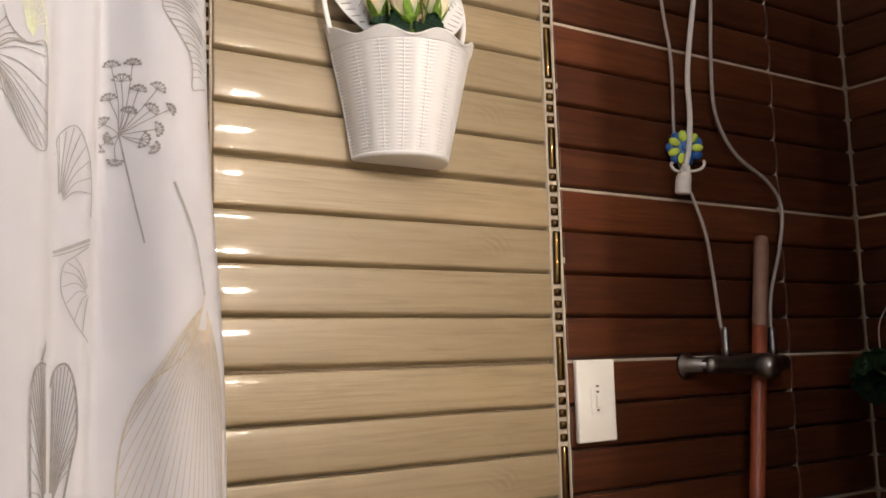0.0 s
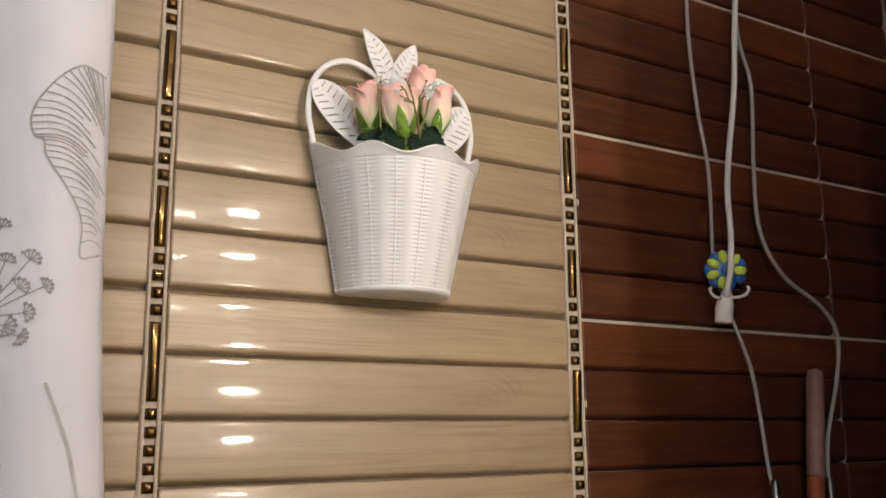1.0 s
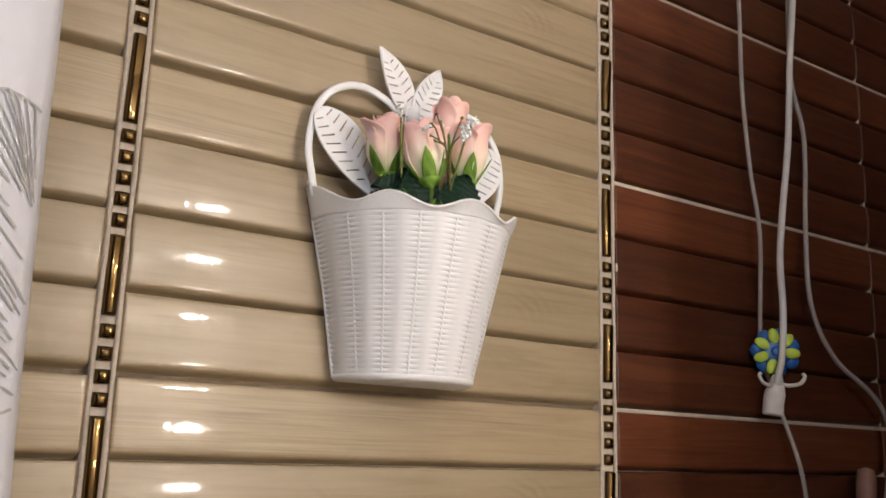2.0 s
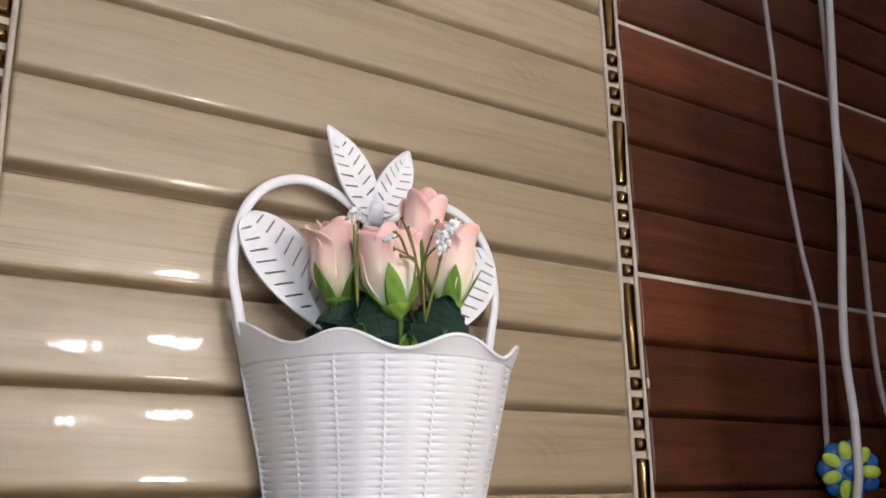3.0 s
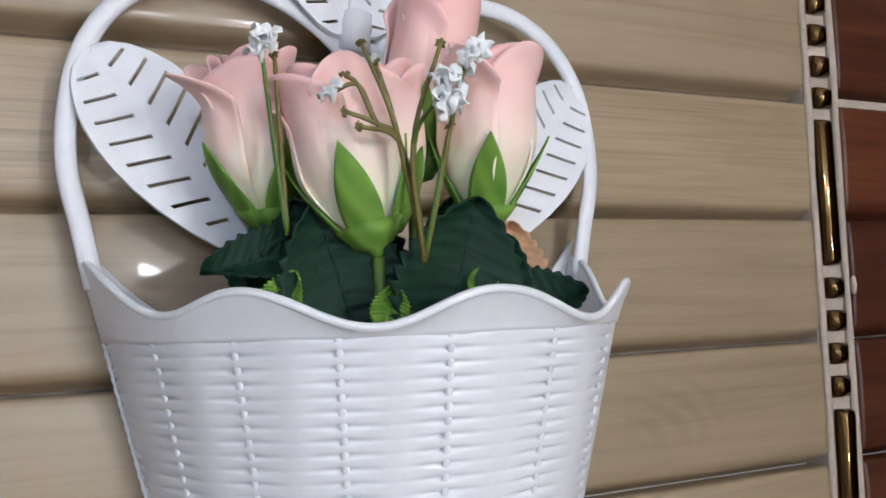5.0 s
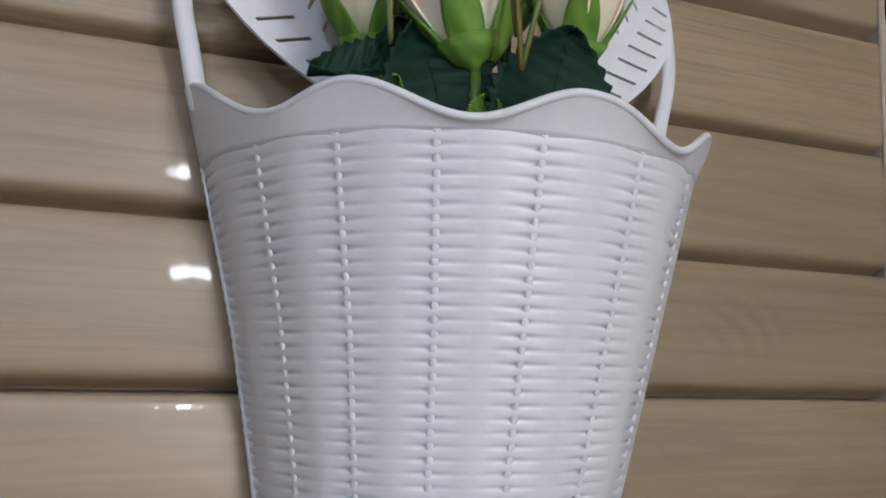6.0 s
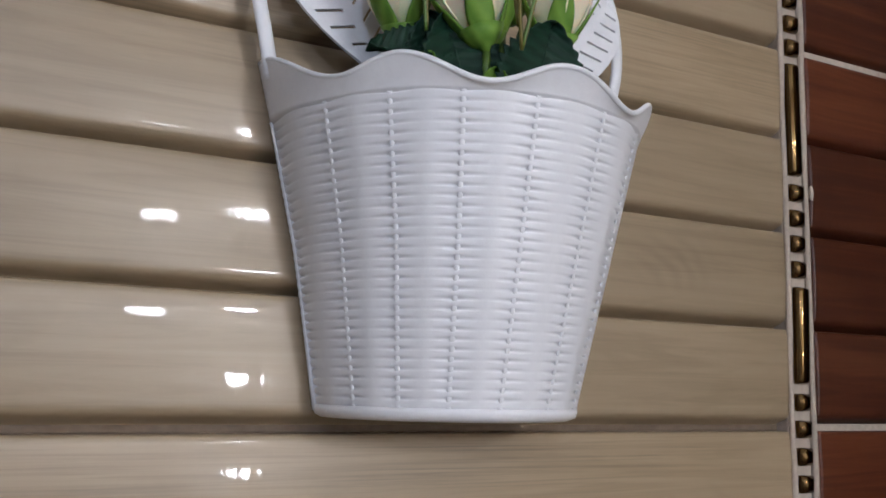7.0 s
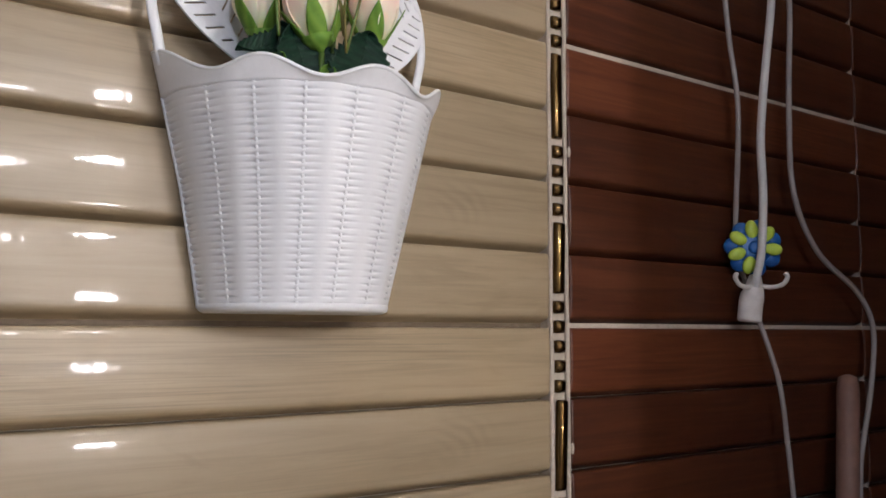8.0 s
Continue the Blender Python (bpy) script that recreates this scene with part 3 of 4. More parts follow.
def rose(foot, top, size, spin, label, seed, flare=None):
    """A bud on a stem: three rolled inner petals, four outer ones with curled lips, pointed sepals, a cup and a stem."""
    foot, top = Vector(foot), Vector(top)
    axis = (top - foot).normalized()
    m = Matrix.Translation(foot) @ axis.to_track_quat("Z", "Y").to_matrix().to_4x4() @ pose(0, 0, 0, 0, 0, spin)
    bud = thing("rose", label, "artificial rose", "roses in the wall basket", place=m)
    tall = (top - foot).length
    rng = random.Random(seed)

    def petal(turn, radius, high, span, curl, phase):
        bm = bmesh.new()

        def f(u, v):
            a = radians(turn) + (u - 0.5) * radians(span)
            edge = abs(2 * u - 1)
            crest = high * (1 - 0.20 * edge**2.2 + 0.022 * math.cos(u * 7 + phase))
            z = crest * v
            r = radius * (0.34 + 0.66 * math.sin(min(1.0, v * 1.9) * math.pi / 2) ** 0.85)
            r *= 1 - 0.13 * max(0.0, v - 0.45) / 0.55
            r += curl * max(0.0, (v - 0.80) / 0.20) ** 1.8 * (0.5 + 0.5 * math.cos(phase + u * 5))
            r += 0.0016 * (edge**3) * (1 if u > 0.5 else -0.6) * v
            r += 0.0003 * math.sin(u * 11 + v * 5 + phase)
            return Vector((r * math.cos(a), r * math.sin(a), z))

        sheet(bm, f, 22, 20)
        thicken(part("petal", bm, PETAL, bud), 0.0006)

    for k in range(4):
        petal(k * 90 + rng.uniform(-14, 14), size * (0.97 + 0.04 * (k % 2)), tall * rng.uniform(0.93, 1.02), 128, 0.0042 * rng.uniform(0.6, 1.2), rng.uniform(0, 6))
    if flare:
        way = m.inverted().to_3x3() @ Vector(flare)
        petal(math.degrees(math.atan2(way.y, way.x)), size * 1.05, tall * 0.90, 95, 0.0115, -2.5)
    for k in range(3):
        petal(k * 120 + 40 + rng.uniform(-15, 15), size * 0.72, tall * rng.uniform(0.98, 1.04), 150, 0.0030, rng.uniform(0, 6))
    for k in range(2):
        petal(k * 170 + 75, size * 0.42, tall * 1.0, 200, 0.0012, rng.uniform(0, 6))
    bm = bmesh.new()
    lathe(bm, [(0.0016, -0.008), (0.0026, -0.006), (0.0060, -0.0045), (size * 0.50, -0.002), (size * 0.66, 0.002)])
    cup = part("calyx", bm, SEPAL, bud, "green cup under the bud")
    for k in range(4):
        bm = bmesh.new()
        high = tall * rng.uniform(0.38, 0.50)
        bend = rng.uniform(0.0008, 0.0030)

        def f(u, v, high=high, bend=bend, k=k):
            w = 1.12 * (1 - v**1.5) * (1 - 0.25 * v)
            a = radians(k * 90 + 45) + (u - 0.5) * radians(70) * w
            r = size * (0.36 + 0.68 * math.sin(min(1.0, v * high / tall * 1.9) * math.pi / 2) ** 0.85) + 0.0009 + bend * v**3
            return Vector((r * math.cos(a), r * math.sin(a), -0.002 + (high + 0.002) * v))

        sheet(bm, f, 8, 12)
        thicken(part("sepal", bm, SEPAL, cup, "green pointed sepal"), 0.0006)
    bm = bmesh.new()
    end = m.inverted() @ Vector((foot.x * 0.6 + CX * 0.4, foot.y * 0.7 - 0.012, FOOT + 0.025))
    tube(bm, spline([(0, 0, -0.008), tuple(end * 0.4 + Vector((0.002, 0, 0))), tuple(end)], 6), 0.0019, 8)
    part("stem", bm, STEM, bud, "thin green stem")


rose((-0.3240, -0.0480, 1.6820), (-0.3330, -0.0560, 1.7315), 0.0158, 20, "pink artificial rose bud with a lip folded outward", 3, (-1, -0.25, 0))
rose((-0.3025, -0.0830, 1.6725), (-0.3150, -0.0780, 1.7225), 0.0160, 40, "pink and cream artificial rose bud, lowest in the basket", 5)
rose((-0.2605, -0.0780, 1.6800), (-0.2605, -0.0860, 1.7325), 0.0160, 110, "pink artificial rose bud beside white filler blooms", 8)
rose((-0.2740, -0.0560, 1.6980), (-0.2665, -0.0620, 1.7570), 0.0145, 150, "pink artificial rose bud, tallest in the basket", 11)

rose((-0.2920, -0.0680, 1.6780), (-0.2930, -0.0690, 1.7260), 0.0150, 200, "pink artificial rose bud half hidden between the others", 14)

# dark leaves under the buds


def cloth_leaf(name, foot, tip, width, face, material, label, group="dark leaves in the basket", droop=0.006):
    """A serrated, ribbed cloth leaf from foot to tip that faces roughly the given way."""
    foot, tip = Vector(foot), Vector(tip)
    length = (tip - foot).length
    x = (tip - foot).normalized()
    y = Vector(face).cross(x).normalized()
    z = x.cross(y)
    m = Matrix.Translation(foot) @ Matrix((x, y, z)).transposed().to_4x4()
    bm = bmesh.new()

    def f(u, v):
        s = 2 * v - 1
        w = width / 2 * math.sin(math.pi * min(0.999, 0.03 + u * 0.97) ** 0.75) ** 0.7
        tooth = 1 + 0.20 * ((u * 11) % 1 - 0.5) * (abs(s) > 0.95)
        rib = 0.0004 * math.sin(u * 70 + abs(s) * 9)
        return Vector((length * (u + 0.04 * abs(s) * (1 - u)), s * w * tooth, 0.005 * abs(s) ** 1.4 - droop * u * u + rib))

    sheet(bm, f, 66, 14)
    leaf = thing(name, label, "artificial leaf", group, place=m)
    thicken(part("blade", bm, material, leaf), 0.0006)
    bm = bmesh.new()
    tube(bm, [f(k / 20, 0.5) + Vector((0, 0, 0.0003)) for k in range(20)], [0.0009 - 0.00035 * k / 10 * 0.9 for k in range(20)], 6)
    part("midrib", bm, material, leaf)


DL = "dark green ribbed cloth leaf between the rose stems"
cloth_leaf("leaf_spray", (-0.308, -0.070, 1.6680), (-0.3500, -0.072, 1.6640), 0.020, (-0.2, -0.9, 0.5), LEAF_DARK, "dark green cloth leaf with a spiky tip")
cloth_leaf("leaf_spray", (-0.304, -0.056, 1.656), (-0.3320, -0.016, 1.6660), 0.026, (-0.6, -0.8, 0.25), LEAF_DARK, "dark green cloth leaf reaching back to the tiles")
cloth_leaf("leaf_spray", (-0.312, -0.068, 1.636), (-0.3235, -0.074, 1.683), 0.033, (-0.45, -1, 0.2), LEAF_DARK, DL)
cloth_leaf("leaf_spray", (-0.305, -0.082, 1.632), (-0.318, -0.080, 1.682), 0.042, (-0.2, -1, 0.25), LEAF_DARK, DL)
cloth_leaf("leaf_spray", (-0.285, -0.090, 1.632), (-0.270, -0.094, 1.682), 0.044, (0.0, -1, 0.3), LEAF_DARK, DL)
cloth_leaf("leaf_spray", (-0.272, -0.082, 1.635), (-0.2520, -0.080, 1.672), 0.034, (-0.1, -1, 0.35), LEAF_DARK, DL)
cloth_leaf("leaf_spray", (-0.256, -0.064, 1.646), (-0.2100, -0.062, 1.655), 0.026, (-0.5, -0.8, 0.45), LEAF_DARK, "dark green cloth leaf lying over the rim")
cloth_leaf("leaf_spray", (-0.300, -0.050, 1.640), (-0.290, -0.045, 1.690), 0.044, (0, -1, 0.1), LEAF_DARK, DL)
cloth_leaf("leaf_spray", (-0.266, -0.048, 1.640), (-0.2570, -0.050, 1.688), 0.030, (0, -1, 0.1), LEAF_DARK, DL)
cloth_leaf("leaf_spray", (-0.316, -0.044, 1.640), (-0.3140, -0.044, 1.684), 0.030, (-0.3, -1, 0.1), LEAF_DARK, DL)
cloth_leaf("backing_leaf", (-0.226, -0.034, 1.640), (-0.222, -0.030, 1.682), 0.030, (-0.2, -1, 0.2), PEACH, "peach brown ragged cloth leaf behind the roses")
cloth_leaf("leaf_tip", (-0.331, -0.078, 1.648), (-0.326, -0.082, 1.661), 0.012, (-0.3, -1, 0.3), SEPAL, "small light green leaf tip above the rim")
cloth_leaf("leaf_tip", (-0.303, -0.091, 1.643), (-0.299, -0.093, 1.656), 0.012, (-0.1, -1, 0.3), SEPAL, "small light green leaf tip above the rim")
cloth_leaf("leaf_tip", (-0.273, -0.091, 1.650), (-0.267, -0.091, 1.661), 0.011, (0, -1, 0.3), SEPAL, "small light green leaf tip above the rim")

# filler sprigs with small white blooms


def sprig(foot, ends, label, seed):
    foot = Vector(foot)
    rng = random.Random(seed)
    stalk = thing("filler_sprig", label, "artificial sprig", "white filler sprigs", place=Matrix.Translation(foot))
    for e, blooms, *via in ends:
        tip = Vector(e) - foot
        bm = bmesh.new()
        bends = [tuple(Vector(v) - foot) for v in via] or [tuple(tip * 0.5 + Vector((rng.uniform(-0.003, 0.003), -0.002, 0.002)))]
        way = spline([(0, 0, 0), *bends, tuple(tip)], 6)
        tube(bm, way, [0.0009 - 0.0003 * i / len(way) for i in range(len(way))], 7)
        part("twig", bm, TWIG if blooms < 3 else STEM, stalk)
        for b in range(max(1, blooms)):
            spread = 0.0 if blooms < 2 else 0.0026
            at = tip + Vector((rng.gauss(0, spread), rng.gauss(0, spread * 0.6), rng.gauss(0, spread * 1.2)))
            bm = bmesh.new()
            turn = pose(*at, rng.uniform(20, 110), rng.uniform(-40, 40), rng.uniform(0, 360))
            r = rng.uniform(0.0031, 0.0042) if blooms else 0.0013
            lobe = rng.choice((4, 5, 6))

            def f(u, v, turn=turn, r=r, lobe=lobe):
                a = 2 * math.pi * u
                wide = r * (0.12 + 0.95 * v) * (1 + 0.22 * v * math.cos(lobe * a))
                return turn @ Vector((wide * math.cos(a), wide * math.sin(a), r * (0.75 * v - 0.35 * v * v * math.cos(lobe * a + 1.0) - 0.45 * v**3)))

            sheet(bm, f, 24, 5)
            bmesh.ops.remove_doubles(bm, verts=bm.verts, dist=0.00002)
            thicken(part("bloom" if blooms else "bud", bm, BLOOM if blooms else TWIG, stalk, "small white bloom" if blooms else ""), 0.0004)
            if blooms:
                bm = bmesh.new()
                lathe(bm, [(0.0004, -0.003), (0.0012, -0.001), (0.0016, 0.0006), (0.0005, 0.0018)], Matrix.Translation(at), 8)
                part("heart", bm, BLOOM, stalk)


ROOT, LOW, HIGHER = (-0.3016, -0.1050, 1.6954), (-0.3085, -0.1060, 1.7001), (-0.3138, -0.1060, 1.7106)
sprig((-0.2930, -0.1000, 1.6620), [((-0.2952, -0.1200, 1.7064), 6, (-0.2985, -0.1080, 1.6944)), ((-0.2845, -0.1150, 1.7181), 3, (-0.2890, -0.1100, 1.6960)), ((-0.2910, -0.1120, 1.7226), 0, (-0.2988, -0.1080, 1.6944)), ((-0.2890, -0.1120, 1.6990), 0, (-0.2900, -0.1070, 1.6850))], "forked green sprig with white blooms before a rose", 2)
sprig((-0.3260, -0.0760, 1.6720), [((-0.3354, -0.0870, 1.7247), 4, (-0.3303, -0.0800, 1.6971)), ((-0.3310, -0.0850, 1.7230), 0, (-0.3285, -0.0800, 1.6990))], "upright sprig with a white bloom between two buds", 4)
sprig((-0.2946, -0.1000, 1.6720), [((-0.3124, -0.1060, 1.7223), 0, ROOT, (-0.3060, -0.1060, 1.7080)), ((-0.3213, -0.1060, 1.7081), 1, ROOT, LOW, HIGHER), ((-0.3177, -0.1060, 1.7030), 0, ROOT, LOW), ((-0.3176, -0.1060, 1.7130), 0, ROOT, LOW, HIGHER), ((-0.3083, -0.1060, 1.7170), 0, ROOT, (-0.3050, -0.1060, 1.7070)), ((-0.3140, -0.1070, 1.6990), 0, ROOT)], "branching brown twig with small closed buds", 6)
sprig((-0.3000, -0.0500, 1.6900), [((-0.3029, -0.0450, 1.7270), 5), ((-0.2930, -0.0420, 1.7310), 4), ((-0.2980, -0.0480, 1.7250), 2)], "sprig with grey white blooms below the knot", 7)

# ---- shower curtain ----


def curtain_y(x, z):
    """The cloth hangs in soft folds; its free edge turns back a little."""
    step = lambda a, w: 0.5 + 0.5 * math.tanh((x - a) / w)
    lean = 0.06 * (1.40 - z)
    y = -0.372 + 0.016 * step(-0.757, 0.0035) + 0.004 * math.sin(x * 31 + 1.0)
    y += 0.018 * step(-0.727 - 0.1 * lean, 0.0025)
    y -= 0.034 * step(-0.700 + lean, 0.020)
    y += 0.006 * step(-0.664, 0.012) + 0.003 * math.sin(z * 5 + x * 20)
    y -= 0.014 * math.exp(-(((x + 0.860) / 0.020) ** 2)) + 0.012 * math.exp(-(((x + 0.960) / 0.016) ** 2))
    return y


def curtain_edge(z):
    return -0.653 + 0.020 * max(0.0, min(1.0, (1.55 - z) / 0.4)) + 0.0016 * math.sin(z * 21)


curtain = thing("shower_curtain", "white cloth shower curtain printed with grey flower drawings", "curtain")
bm = bmesh.new()


def cloth_point(u, v):
    z = 0.12 + 2.18 * v
    x1 = curtain_edge(z)
    x = x1 - 0.62 * u
    return Vector((x, curtain_y(x, z) + 0.006 * math.exp(-((u * 0.62 / 0.006) ** 2)), z))


sheet(bm, cloth_point, 150, 120)
thicken(part("cloth", bm, CLOTH, curtain), 0.0008)
rail = thing("curtain_rail", "chrome shower curtain rail above the curtain", "rail")
bm = bmesh.new()
tube(bm, [Vector((-2.0, -0.362, 2.31)), Vector((-0.62, -0.362, 2.31))], 0.011, 12)
part("rod", bm, CHROME, rail)


def stroke(bm, pts, width):
    """A flat ribbon of print that lies on the cloth, through (x, z) points."""
    line = spline([(x, 0, z) for x, z in pts], 6)
    last = None
    for i, p in enumerate(line):
        d = line[min(i + 1, len(line) - 1)] - line[max(i - 1, 0)]
        n = Vector((-d.z, 0, d.x)).normalized() * width / 2
        pair = []
        for q in (p + n, p - n):
            pair.append(bm.verts.new((q.x, curtain_y(q.x, q.z) - 0.0012 + 0.006 * math.exp(-(((curtain_edge(q.z) - q.x) / 0.006) ** 2)), q.z)))
        if last:
            bm.faces.new((last[0], last[1], pair[1], pair[0]))
        last = pair


def print_part(name, bm, ink, label):
    part(name, bm, ink, curtain, label, False)


def umbel(x, z, heads, stem):
    """A seed head: stalks spread like a fan to small cups of dots, on a long thin stem."""
    bm = bmesh.new()
    rng = random.Random(7)
    stroke(bm, [(x, z), *stem], 0.0011)
    for dx, dz in heads:
        dx, dz = dx * 0.86, dz * 0.95
        ex, ez = x + dx, z + dz
        a = math.atan2(dx, dz)
        stroke(bm, [(x, z), (x + dx * 0.45 + 0.0015 * math.cos(a), z + dz * 0.5), (ex, ez)], 0.0006)
        size = rng.uniform(0.0042, 0.0058)
        rim = []
        for k in range(6):
            b = a + radians(-75 + 30 * k)
            px, pz = ex + size * math.sin(b), ez + size * math.cos(b)
            rim.append((px, pz))
            stroke(bm, [(ex, ez), (px, pz)], 0.0006)
            stroke(bm, [(px - 0.0010, pz), (px + 0.0010, pz + 0.0003)], 0.0018)
        stroke(bm, rim, 0.0007)
    print_part("seed_head_print", bm, INK, "grey seed head drawn with dots")


def fan_flower(outline, focus, rays, ink, label, width=0.0008):
    bm = bmesh.new()
    stroke(bm, outline, width)
    n = len(outline)
    for k in range(rays):
        i = 0.5 + (n - 2) * k / rays
        a, b = outline[int(i)], outline[int(i) + 1]
        f = i - int(i)
        sx, sz = a[0] + (b[0] - a[0]) * f, a[1] + (b[1] - a[1]) * f
        mx, mz = (sx + focus[0]) / 2, (sz + focus[1]) / 2 + 0.004
        stroke(bm, [(sx, sz), (mx, mz), (focus[0] + (sx - focus[0]) * 0.12, focus[1] + (sz - focus[1]) * 0.12)], 0.0006)
    print_part("flower_print", bm, ink, label)


def gill_blossom(outline, high, low):
    """A lobed blossom cut by the cloth's edge: curved gills run from its outline to a spine along that edge."""
    bm = bmesh.new()
    stroke(bm, outline, 0.0011)
    n, rays = len(outline), 30
    rng = random.Random(21)
    for k in range(rays):
        i = 0.3 + (n - 3.4) * k / rays
        a, b = outline[int(i)], outline[int(i) + 1]
        f = i - int(i)
        sx, sz = a[0] + (b[0] - a[0]) * f, a[1] + (b[1] - a[1]) * f
        ez = high + (low - high) * max(0.0, k / rays - 0.25) / 0.75
        ex = curtain_edge(ez) - 0.0012
        cut = rng.uniform(0.60, 1.0)
        bow = 0.007 * (ex - sx) / 0.035
        pts = [(sx + (ex - sx) * w, sz + (ez - sz) * w + bow * math.sin(math.pi * w)) for w in (0, 0.33 * cut, 0.66 * cut, cut)]
        stroke(bm, pts, 0.0007 if k % 3 else 0.0010)
    print_part("flower_print", bm, INK_PALE, "large grey lobed blossom drawing")


umbel(-0.7106, 1.4206, ((-0.006, 0.051), (0.008, 0.052), (0.001, 0.040), (0.012, 0.032), (0.025, 0.033), (-0.007, 0.026), (0.006, 0.016), (0.020, 0.017), (0.034, 0.018), (-0.010, 0.008), (-0.005, -0.002), (-0.012, -0.008), (0.024, 0.003), (0.014, -0.004), (0.022, -0.010), (-0.002, -0.018)), ((-0.7038, 1.3868), (-0.6947, 1.3440)))
gill_blossom([(-0.6545, 1.5640), (-0.6640, 1.5660), (-0.6700, 1.5660), (-0.6800, 1.5580), (-0.6900, 1.5440), (-0.6940, 1.5320), (-0.6920, 1.5220), (-0.6870, 1.5190), (-0.6850, 1.5100), (-0.6760, 1.4970), (-0.6670, 1.4830), (-0.6640, 1.4720), (-0.6640, 1.4560), (-0.6570, 1.4570), (-0.6520, 1.4590)], 1.5250, 1.4600)
fan_flower([(-0.7886, 1.4944), (-0.7837, 1.4810), (-0.7730, 1.4711), (-0.7622, 1.4710), (-0.7605, 1.4262), (-0.7605, 1.4023), (-0.7679, 1.4031), (-0.7775, 1.4187), (-0.7859, 1.4355), (-0.8000, 1.4500)], (-0.7960, 1.4640), 18, INK_PALE, "pale grey blossom drawing across a fold")
fan_flower([(-0.7900, 1.5250), (-0.7780, 1.5230), (-0.7680, 1.5080), (-0.7630, 1.4900), (-0.7622, 1.4730)], (-0.7720, 1.4740), 12, INK_LIME, "pale lime blossom drawing")
fan_flower([(-0.7535, 1.4005), (-0.7504, 1.4154), (-0.7396, 1.4219), (-0.7319, 1.4029), (-0.7295, 1.3769), (-0.7300, 1.3600)], (-0.7500, 1.3700), 9, INK_PALE, "pale grey petal drawing between two folds")
bm = bmesh.new()
stroke(bm, [(-0.7530, 1.3355), (-0.7418, 1.3398), (-0.7300, 1.3450)], 0.0022)
stroke(bm, [(-0.7530, 1.3330), (-0.7420, 1.3365), (-0.7300, 1.3420)], 0.0008)
print_part("petal_print", bm, INK_PALE, "shaded edge of a drawn petal")
fan_flower([(-0.7295, 1.2760), (-0.7384, 1.2892), (-0.7471, 1.3092), (-0.7463, 1.3269), (-0.7392, 1.3335), (-0.7310, 1.3400)], (-0.7300, 1.3100), 7, INK_PALE, "pale closed bud drawing")
fan_flower([(-0.7640, 1.1500), (-0.7652, 1.1906), (-0.7663, 1.2383), (-0.7645, 1.2575), (-0.7601, 1.2635), (-0.7547, 1.2596), (-0.7536, 1.2498)], (-0.7540, 1.1700), 15, INK, "dark grey poppy head drawing", 0.0014)
fan_flower([(-0.7529, 1.2474), (-0.7496, 1.2595), (-0.7427, 1.2618), (-0.7376, 1.2467), (-0.7360, 1.2196), (-0.7391, 1.2003), (-0.7440, 1.1700)], (-0.7515, 1.1700), 15, INK, "dark grey poppy head drawing", 0.0014)
bm = bmesh.new()
stroke(bm, [(-0.7601, 1.2647), (-0.7569, 1.2744), (-0.7555, 1.2823)], 0.0015)
print_part("stem_print", bm, INK, "drawn dark stem")
bm = bmesh.new()
stroke(bm, [(-0.6772, 1.3869), (-0.6620, 1.3488), (-0.6540, 1.3080)], 0.0018)
print_part("stem_print", bm, INK_PALE, "drawn grey stem")
fan_flower([(-0.6540, 1.3080), (-0.6616, 1.2783), (-0.6750, 1.2610), (-0.6932, 1.2450), (-0.7050, 1.2100), (-0.7080, 1.1600), (-0.6980, 1.1450), (-0.6840, 1.1350), (-0.6680, 1.1300), (-0.6550, 1.1320), (-0.6430, 1.1420), (-0.6400, 1.2000), (-0.6410, 1.2454), (-0.6470, 1.2781)], (-0.6540, 1.3040), 34, INK_TAN, "tan bell-shaped blossom drawing", 0.0010)

# ---- light switch ----
switch = thing("light_switch", "white plastic wall switch plate on the dark tiles", "switch")
bm = bmesh.new()
box(bm, (0.0080, -0.0085, 1.1355), (0.0800, 0.0005, 1.2515), 0.0022)
part("plate", bm, SWITCH, switch)
bm = bmesh.new()
box(bm, (0.0320, -0.0098, 1.1750), (0.0560, -0.0080, 1.2120), 0.0008)
insert = part("insert", bm, SWITCH, switch)
bm = bmesh.new()
box(bm, (0.0400, -0.0125, 1.1840), (0.0480, -0.0094, 1.2010), 0.0010)
part("rocker", bm, SWITCH, insert)
for z in (1.2060, 1.1800, 1.2140):
    bm = bmesh.new()
    box(bm, (0.0415, -0.0102, z - 0.0012), (0.0465, -0.0096, z + 0.0016), 0.0002)
    part("slot", bm, BLACK, insert, "dark slot")

# ---- flower hook ----
hook = thing("suction_hook", "blue and lime flower-shaped hook with white prongs on dark tiles", "hook", place=pose(0.2430, -0.020, 1.5795, 0, 0, -40) @ Matrix.Scale(1.04, 4))
bm = bmesh.new()
lathe(bm, [(0.017, 0.0), (0.0185, 0.004), (0.017, 0.009), (0.010, 0.011)], pose(0, 0, 0, 90, 0, 0), 28)
for k in range(7):
    a = 2 * math.pi * k / 7 + 0.3
    lathe(bm, [(0.0082, 0.001), (0.0092, 0.005), (0.0080, 0.009)], pose(0.0195 * math.sin(a), 0, 0.0195 * math.cos(a), 90, 0, 0), 14)
plate = part("flower", bm, BLUE, hook, "blue flower plate")
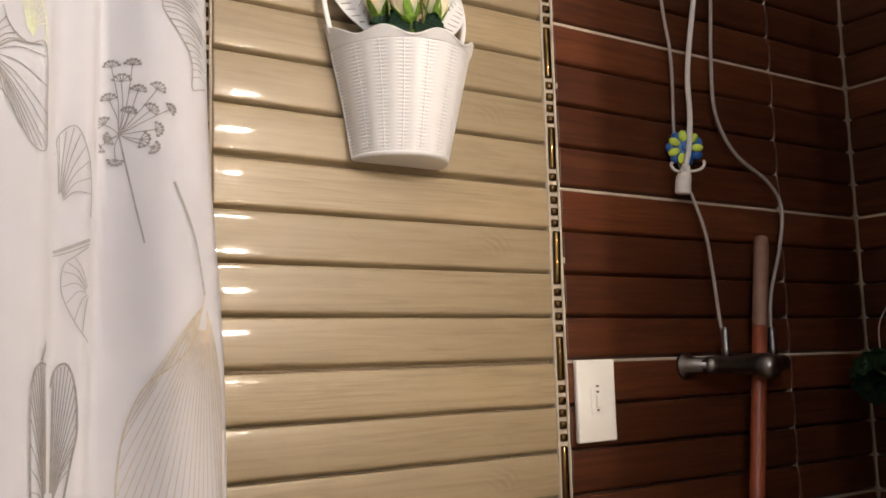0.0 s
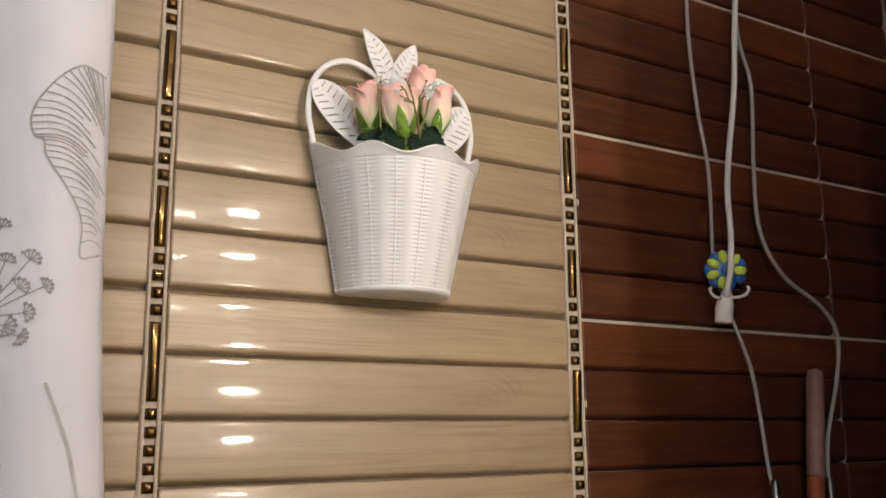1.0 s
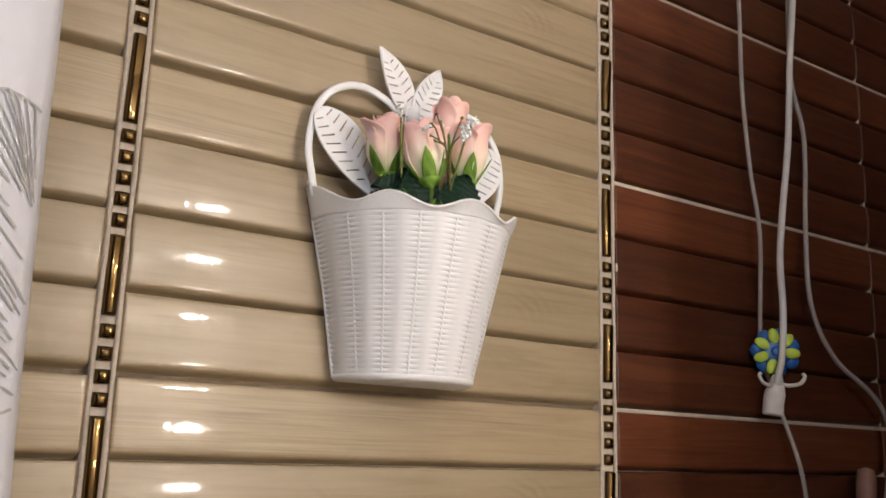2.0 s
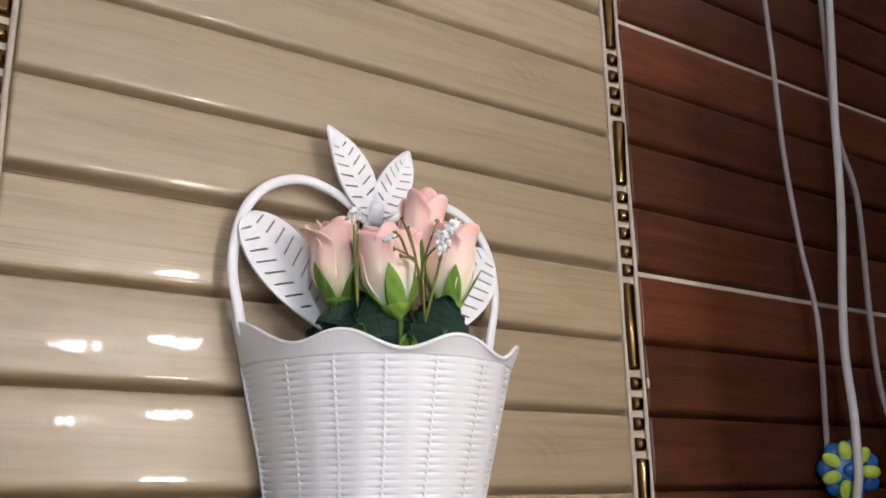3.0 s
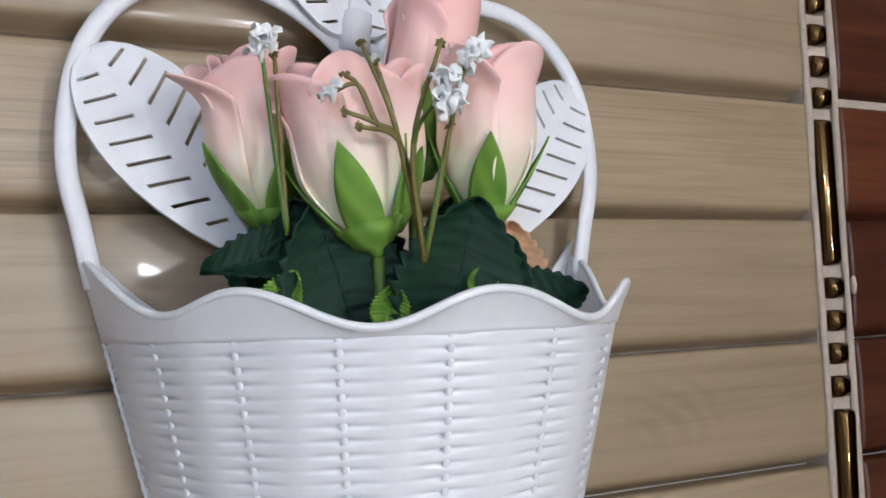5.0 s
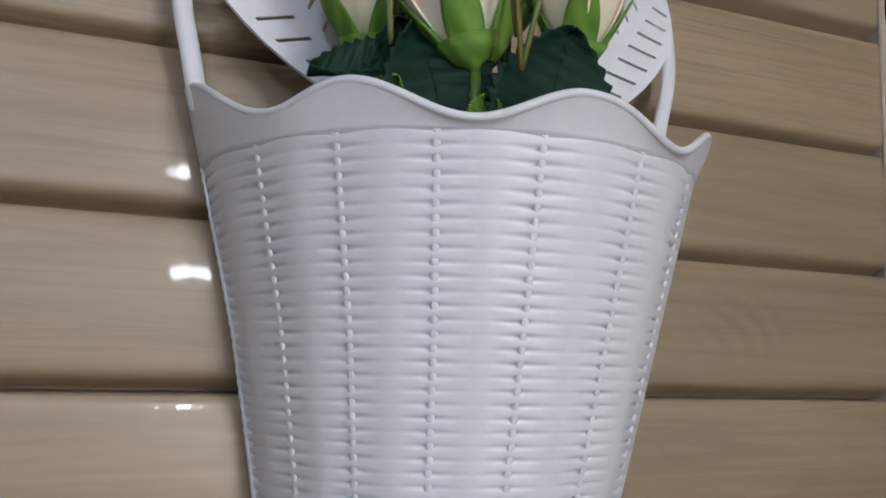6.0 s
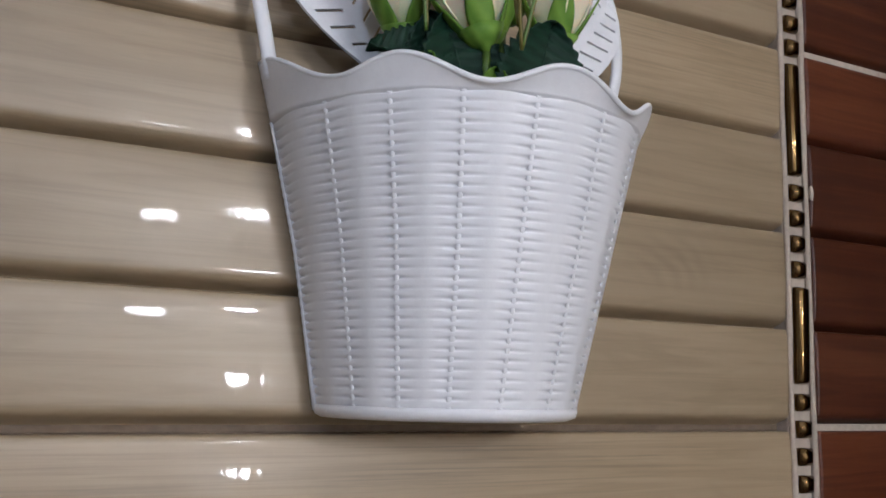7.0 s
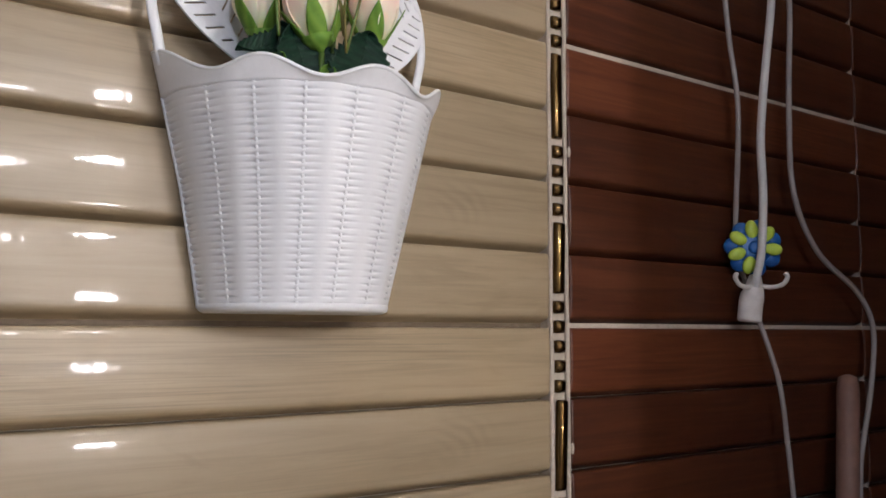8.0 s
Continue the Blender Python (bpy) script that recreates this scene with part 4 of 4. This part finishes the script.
for k in range(7):
    if k == 3:
        continue
    a = 2 * math.pi * k / 7 - 0.13
    bm = bmesh.new()
    m = pose(0.0178 * math.sin(a), -0.0095, 0.0178 * math.cos(a), 90, 0, 0) @ pose(0, 0, 0, 0, 0, -math.degrees(a)) @ Matrix.Diagonal((0.80, 1.2, 1, 1))
    lathe(bm, [(0.0074, -0.001), (0.0076, 0.001), (0.0060, 0.0026), (0.0020, 0.0034)], m, 18)
    part("petal", bm, LIME, plate, "lime petal")
bm = bmesh.new()
lathe(bm, [(0.0062, 0.010), (0.0064, 0.013), (0.0040, 0.0145)], pose(0, 0, 0, 90, 0, 0), 18)
part("centre", bm, BLUE, plate)
for s in (-1, 1):
    bm = bmesh.new()
    tube(bm, spline([(0, -0.012, -0.036), (s * 0.010, -0.020, -0.039), (s * 0.020, -0.027, -0.037), (s * 0.0245, -0.029, -0.030), (s * 0.0225, -0.028, -0.026)], 6), 0.0022, 8)
    part("prong", bm, WHITE_SOFT, hook, "white curled prong")
bm = bmesh.new()
tube(bm, spline([(0, -0.010, -0.028), (-0.003, -0.014, -0.042), (-0.006, -0.014, -0.053), (-0.007, -0.013, -0.063), (-0.008, -0.013, -0.072)], 6), [0.0060 + 0.0058 * min(1, i / 9) - 0.002 * (i > 23) for i in range(25)], 12, 0.8)
part("body", bm, WHITE_SOFT, hook, "clouded white hook body")

# ---- hoses ----


def hose(pts, r, material, label):
    ob = thing("shower_hose", label, "hose", "hanging hoses", place=Matrix.Translation(pts[0]))
    o = Vector(pts[0])
    bm = bmesh.new()
    tube(bm, [p - o for p in spline(pts, 10)], r, 10)
    part("pipe", bm, material, ob)
    return ob


hose([(0.222, -0.020, HIGH), (0.204, -0.022, 2.20), (0.200, -0.024, 2.00), (0.199, -0.024, 1.90), (0.208, -0.024, 1.80), (0.218, -0.026, 1.72), (0.233, -0.010, 1.62), (0.239, -0.0045, 1.580), (0.254, -0.008, 1.536), (0.270, -0.028, 1.45), (0.281, -0.030, 1.38), (0.285, -0.034, 1.31), (0.281, -0.046, 1.262)], 0.0027, HOSE, "thin grey white hose from ceiling past the hook to the tap")
hose([(0.331, -0.030, HIGH), (0.321, -0.030, 2.20), (0.310, -0.030, 2.08), (0.292, -0.030, 1.96), (0.279, -0.030, 1.85), (0.256, -0.032, 1.75), (0.247, -0.032, 1.69), (0.245, -0.034, 1.63), (0.236, -0.036, 1.575), (0.228, -0.034, 1.545), (0.239, -0.027, 1.532)], 0.0043, HOSE_WHITE, "white hose hung over the flower hook")
hose([(0.326, -0.018, HIGH), (0.318, -0.018, 2.15), (0.310, -0.018, 1.96), (0.329, -0.020, 1.87), (0.318, -0.022, 1.74), (0.318, -0.024, 1.645), (0.358, -0.026, 1.582), (0.435, -0.028, 1.540), (0.464, -0.030, 1.498), (0.449, -0.032, 1.430), (0.413, -0.036, 1.352), (0.397, -0.042, 1.290), (0.394, -0.046, 1.262)], 0.0031, HOSE, "grey hose bending out and down to the tap")

# ---- tap ----
tap = thing("wall_tap", "chrome wall mixer tap with two hose joints", "tap")
bm = bmesh.new()
lathe(bm, [(0.010, -0.095), (0.013, -0.088), (0.014, -0.03), (0.017, -0.02), (0.017, 0.02), (0.014, 0.03), (0.013, 0.088), (0.010, 0.095)], pose(0.324, -0.050, 1.238, 0, 90, 0), 24)
mixer = part("body", bm, CHROME, tap)
for x in (0.239, 0.414):
    bm = bmesh.new()
    lathe(bm, [(0.021, 0.0), (0.020, 0.005), (0.012, 0.010), (0.011, 0.050)], pose(x, 0.0, 1.238, 90, 0, 0), 24)
    part("flange", bm, CHROME, tap, "round chrome wall flange")
for x in (0.281, 0.394):
    bm = bmesh.new()
    lathe(bm, [(0.0075, 1.244), (0.0075, 1.262), (0.0060, 1.266), (0.0060, 1.290), (0.0045, 1.296)], Matrix.Translation((x, -0.046, 0)), 6)
    part("hose_nut", bm, CHROME, mixer, "chrome hose nut")
bm = bmesh.new()
lathe(bm, [(0.019, 0.0), (0.021, 0.010), (0.017, 0.030), (0.008, 0.034)], pose(0.336, -0.064, 1.236, 100, 0, 0), 20)
part("knob", bm, CHROME, mixer, "chrome round knob")

# ---- leaning stick ----
stick = thing("broom_stick", "red brown broom stick leaning on the dark tiles", "stick")
foot, head = Vector((0.055, -0.158, 0.0)), Vector((0.4080, -0.028, 1.4470))
bm = bmesh.new()
tube(bm, [foot.lerp(head, k / 12) for k in range(12)], 0.0118, 14)
part("pole", bm, STICK, stick)
bm = bmesh.new()
tube(bm, [foot.lerp(head, k) for k in (0.895, 0.90, 0.99, 0.998, 1.0)], [0.0119, 0.0124, 0.0122, 0.0105, 0.004], 14)
part("cap", bm, STICK_CAP, stick, "dull brown end cap")

# ---- bath sponge in the corner ----
sponge = thing("bath_sponge", "dark green mesh bath sponge hung in the corner", "sponge", place=pose(0.645, -0.075, 1.205))
rng = random.Random(5)
bm = bmesh.new()
for k in range(60):
    a, b = rng.uniform(0, 2 * math.pi), math.acos(rng.uniform(-1, 1))
    n = Vector((math.sin(b) * math.cos(a), math.sin(b) * math.sin(a), math.cos(b)))
    turn = n.to_track_quat("Z", "Y").to_matrix()
    at = n * rng.uniform(0.020, 0.036)

    def f(u, v, turn=turn, at=at):
        w = 2 * math.pi * u
        r = 0.006 + 0.014 * v
        return at + turn @ Vector((r * math.cos(w), r * math.sin(w), 0.014 * v + 0.004 * math.sin(w * 5) * v))

    sheet(bm, f, 20, 3)
part("mesh_ball", bm, SPONGE, sponge)
bm = bmesh.new()
tube(bm, spline([(0.002, 0, 0.03), (0.02, 0.01, 0.09), (0.070, 0.02, 0.13)], 6), 0.0012, 6)
part("cord", bm, WHITE_SOFT, sponge, "thin pale cord")
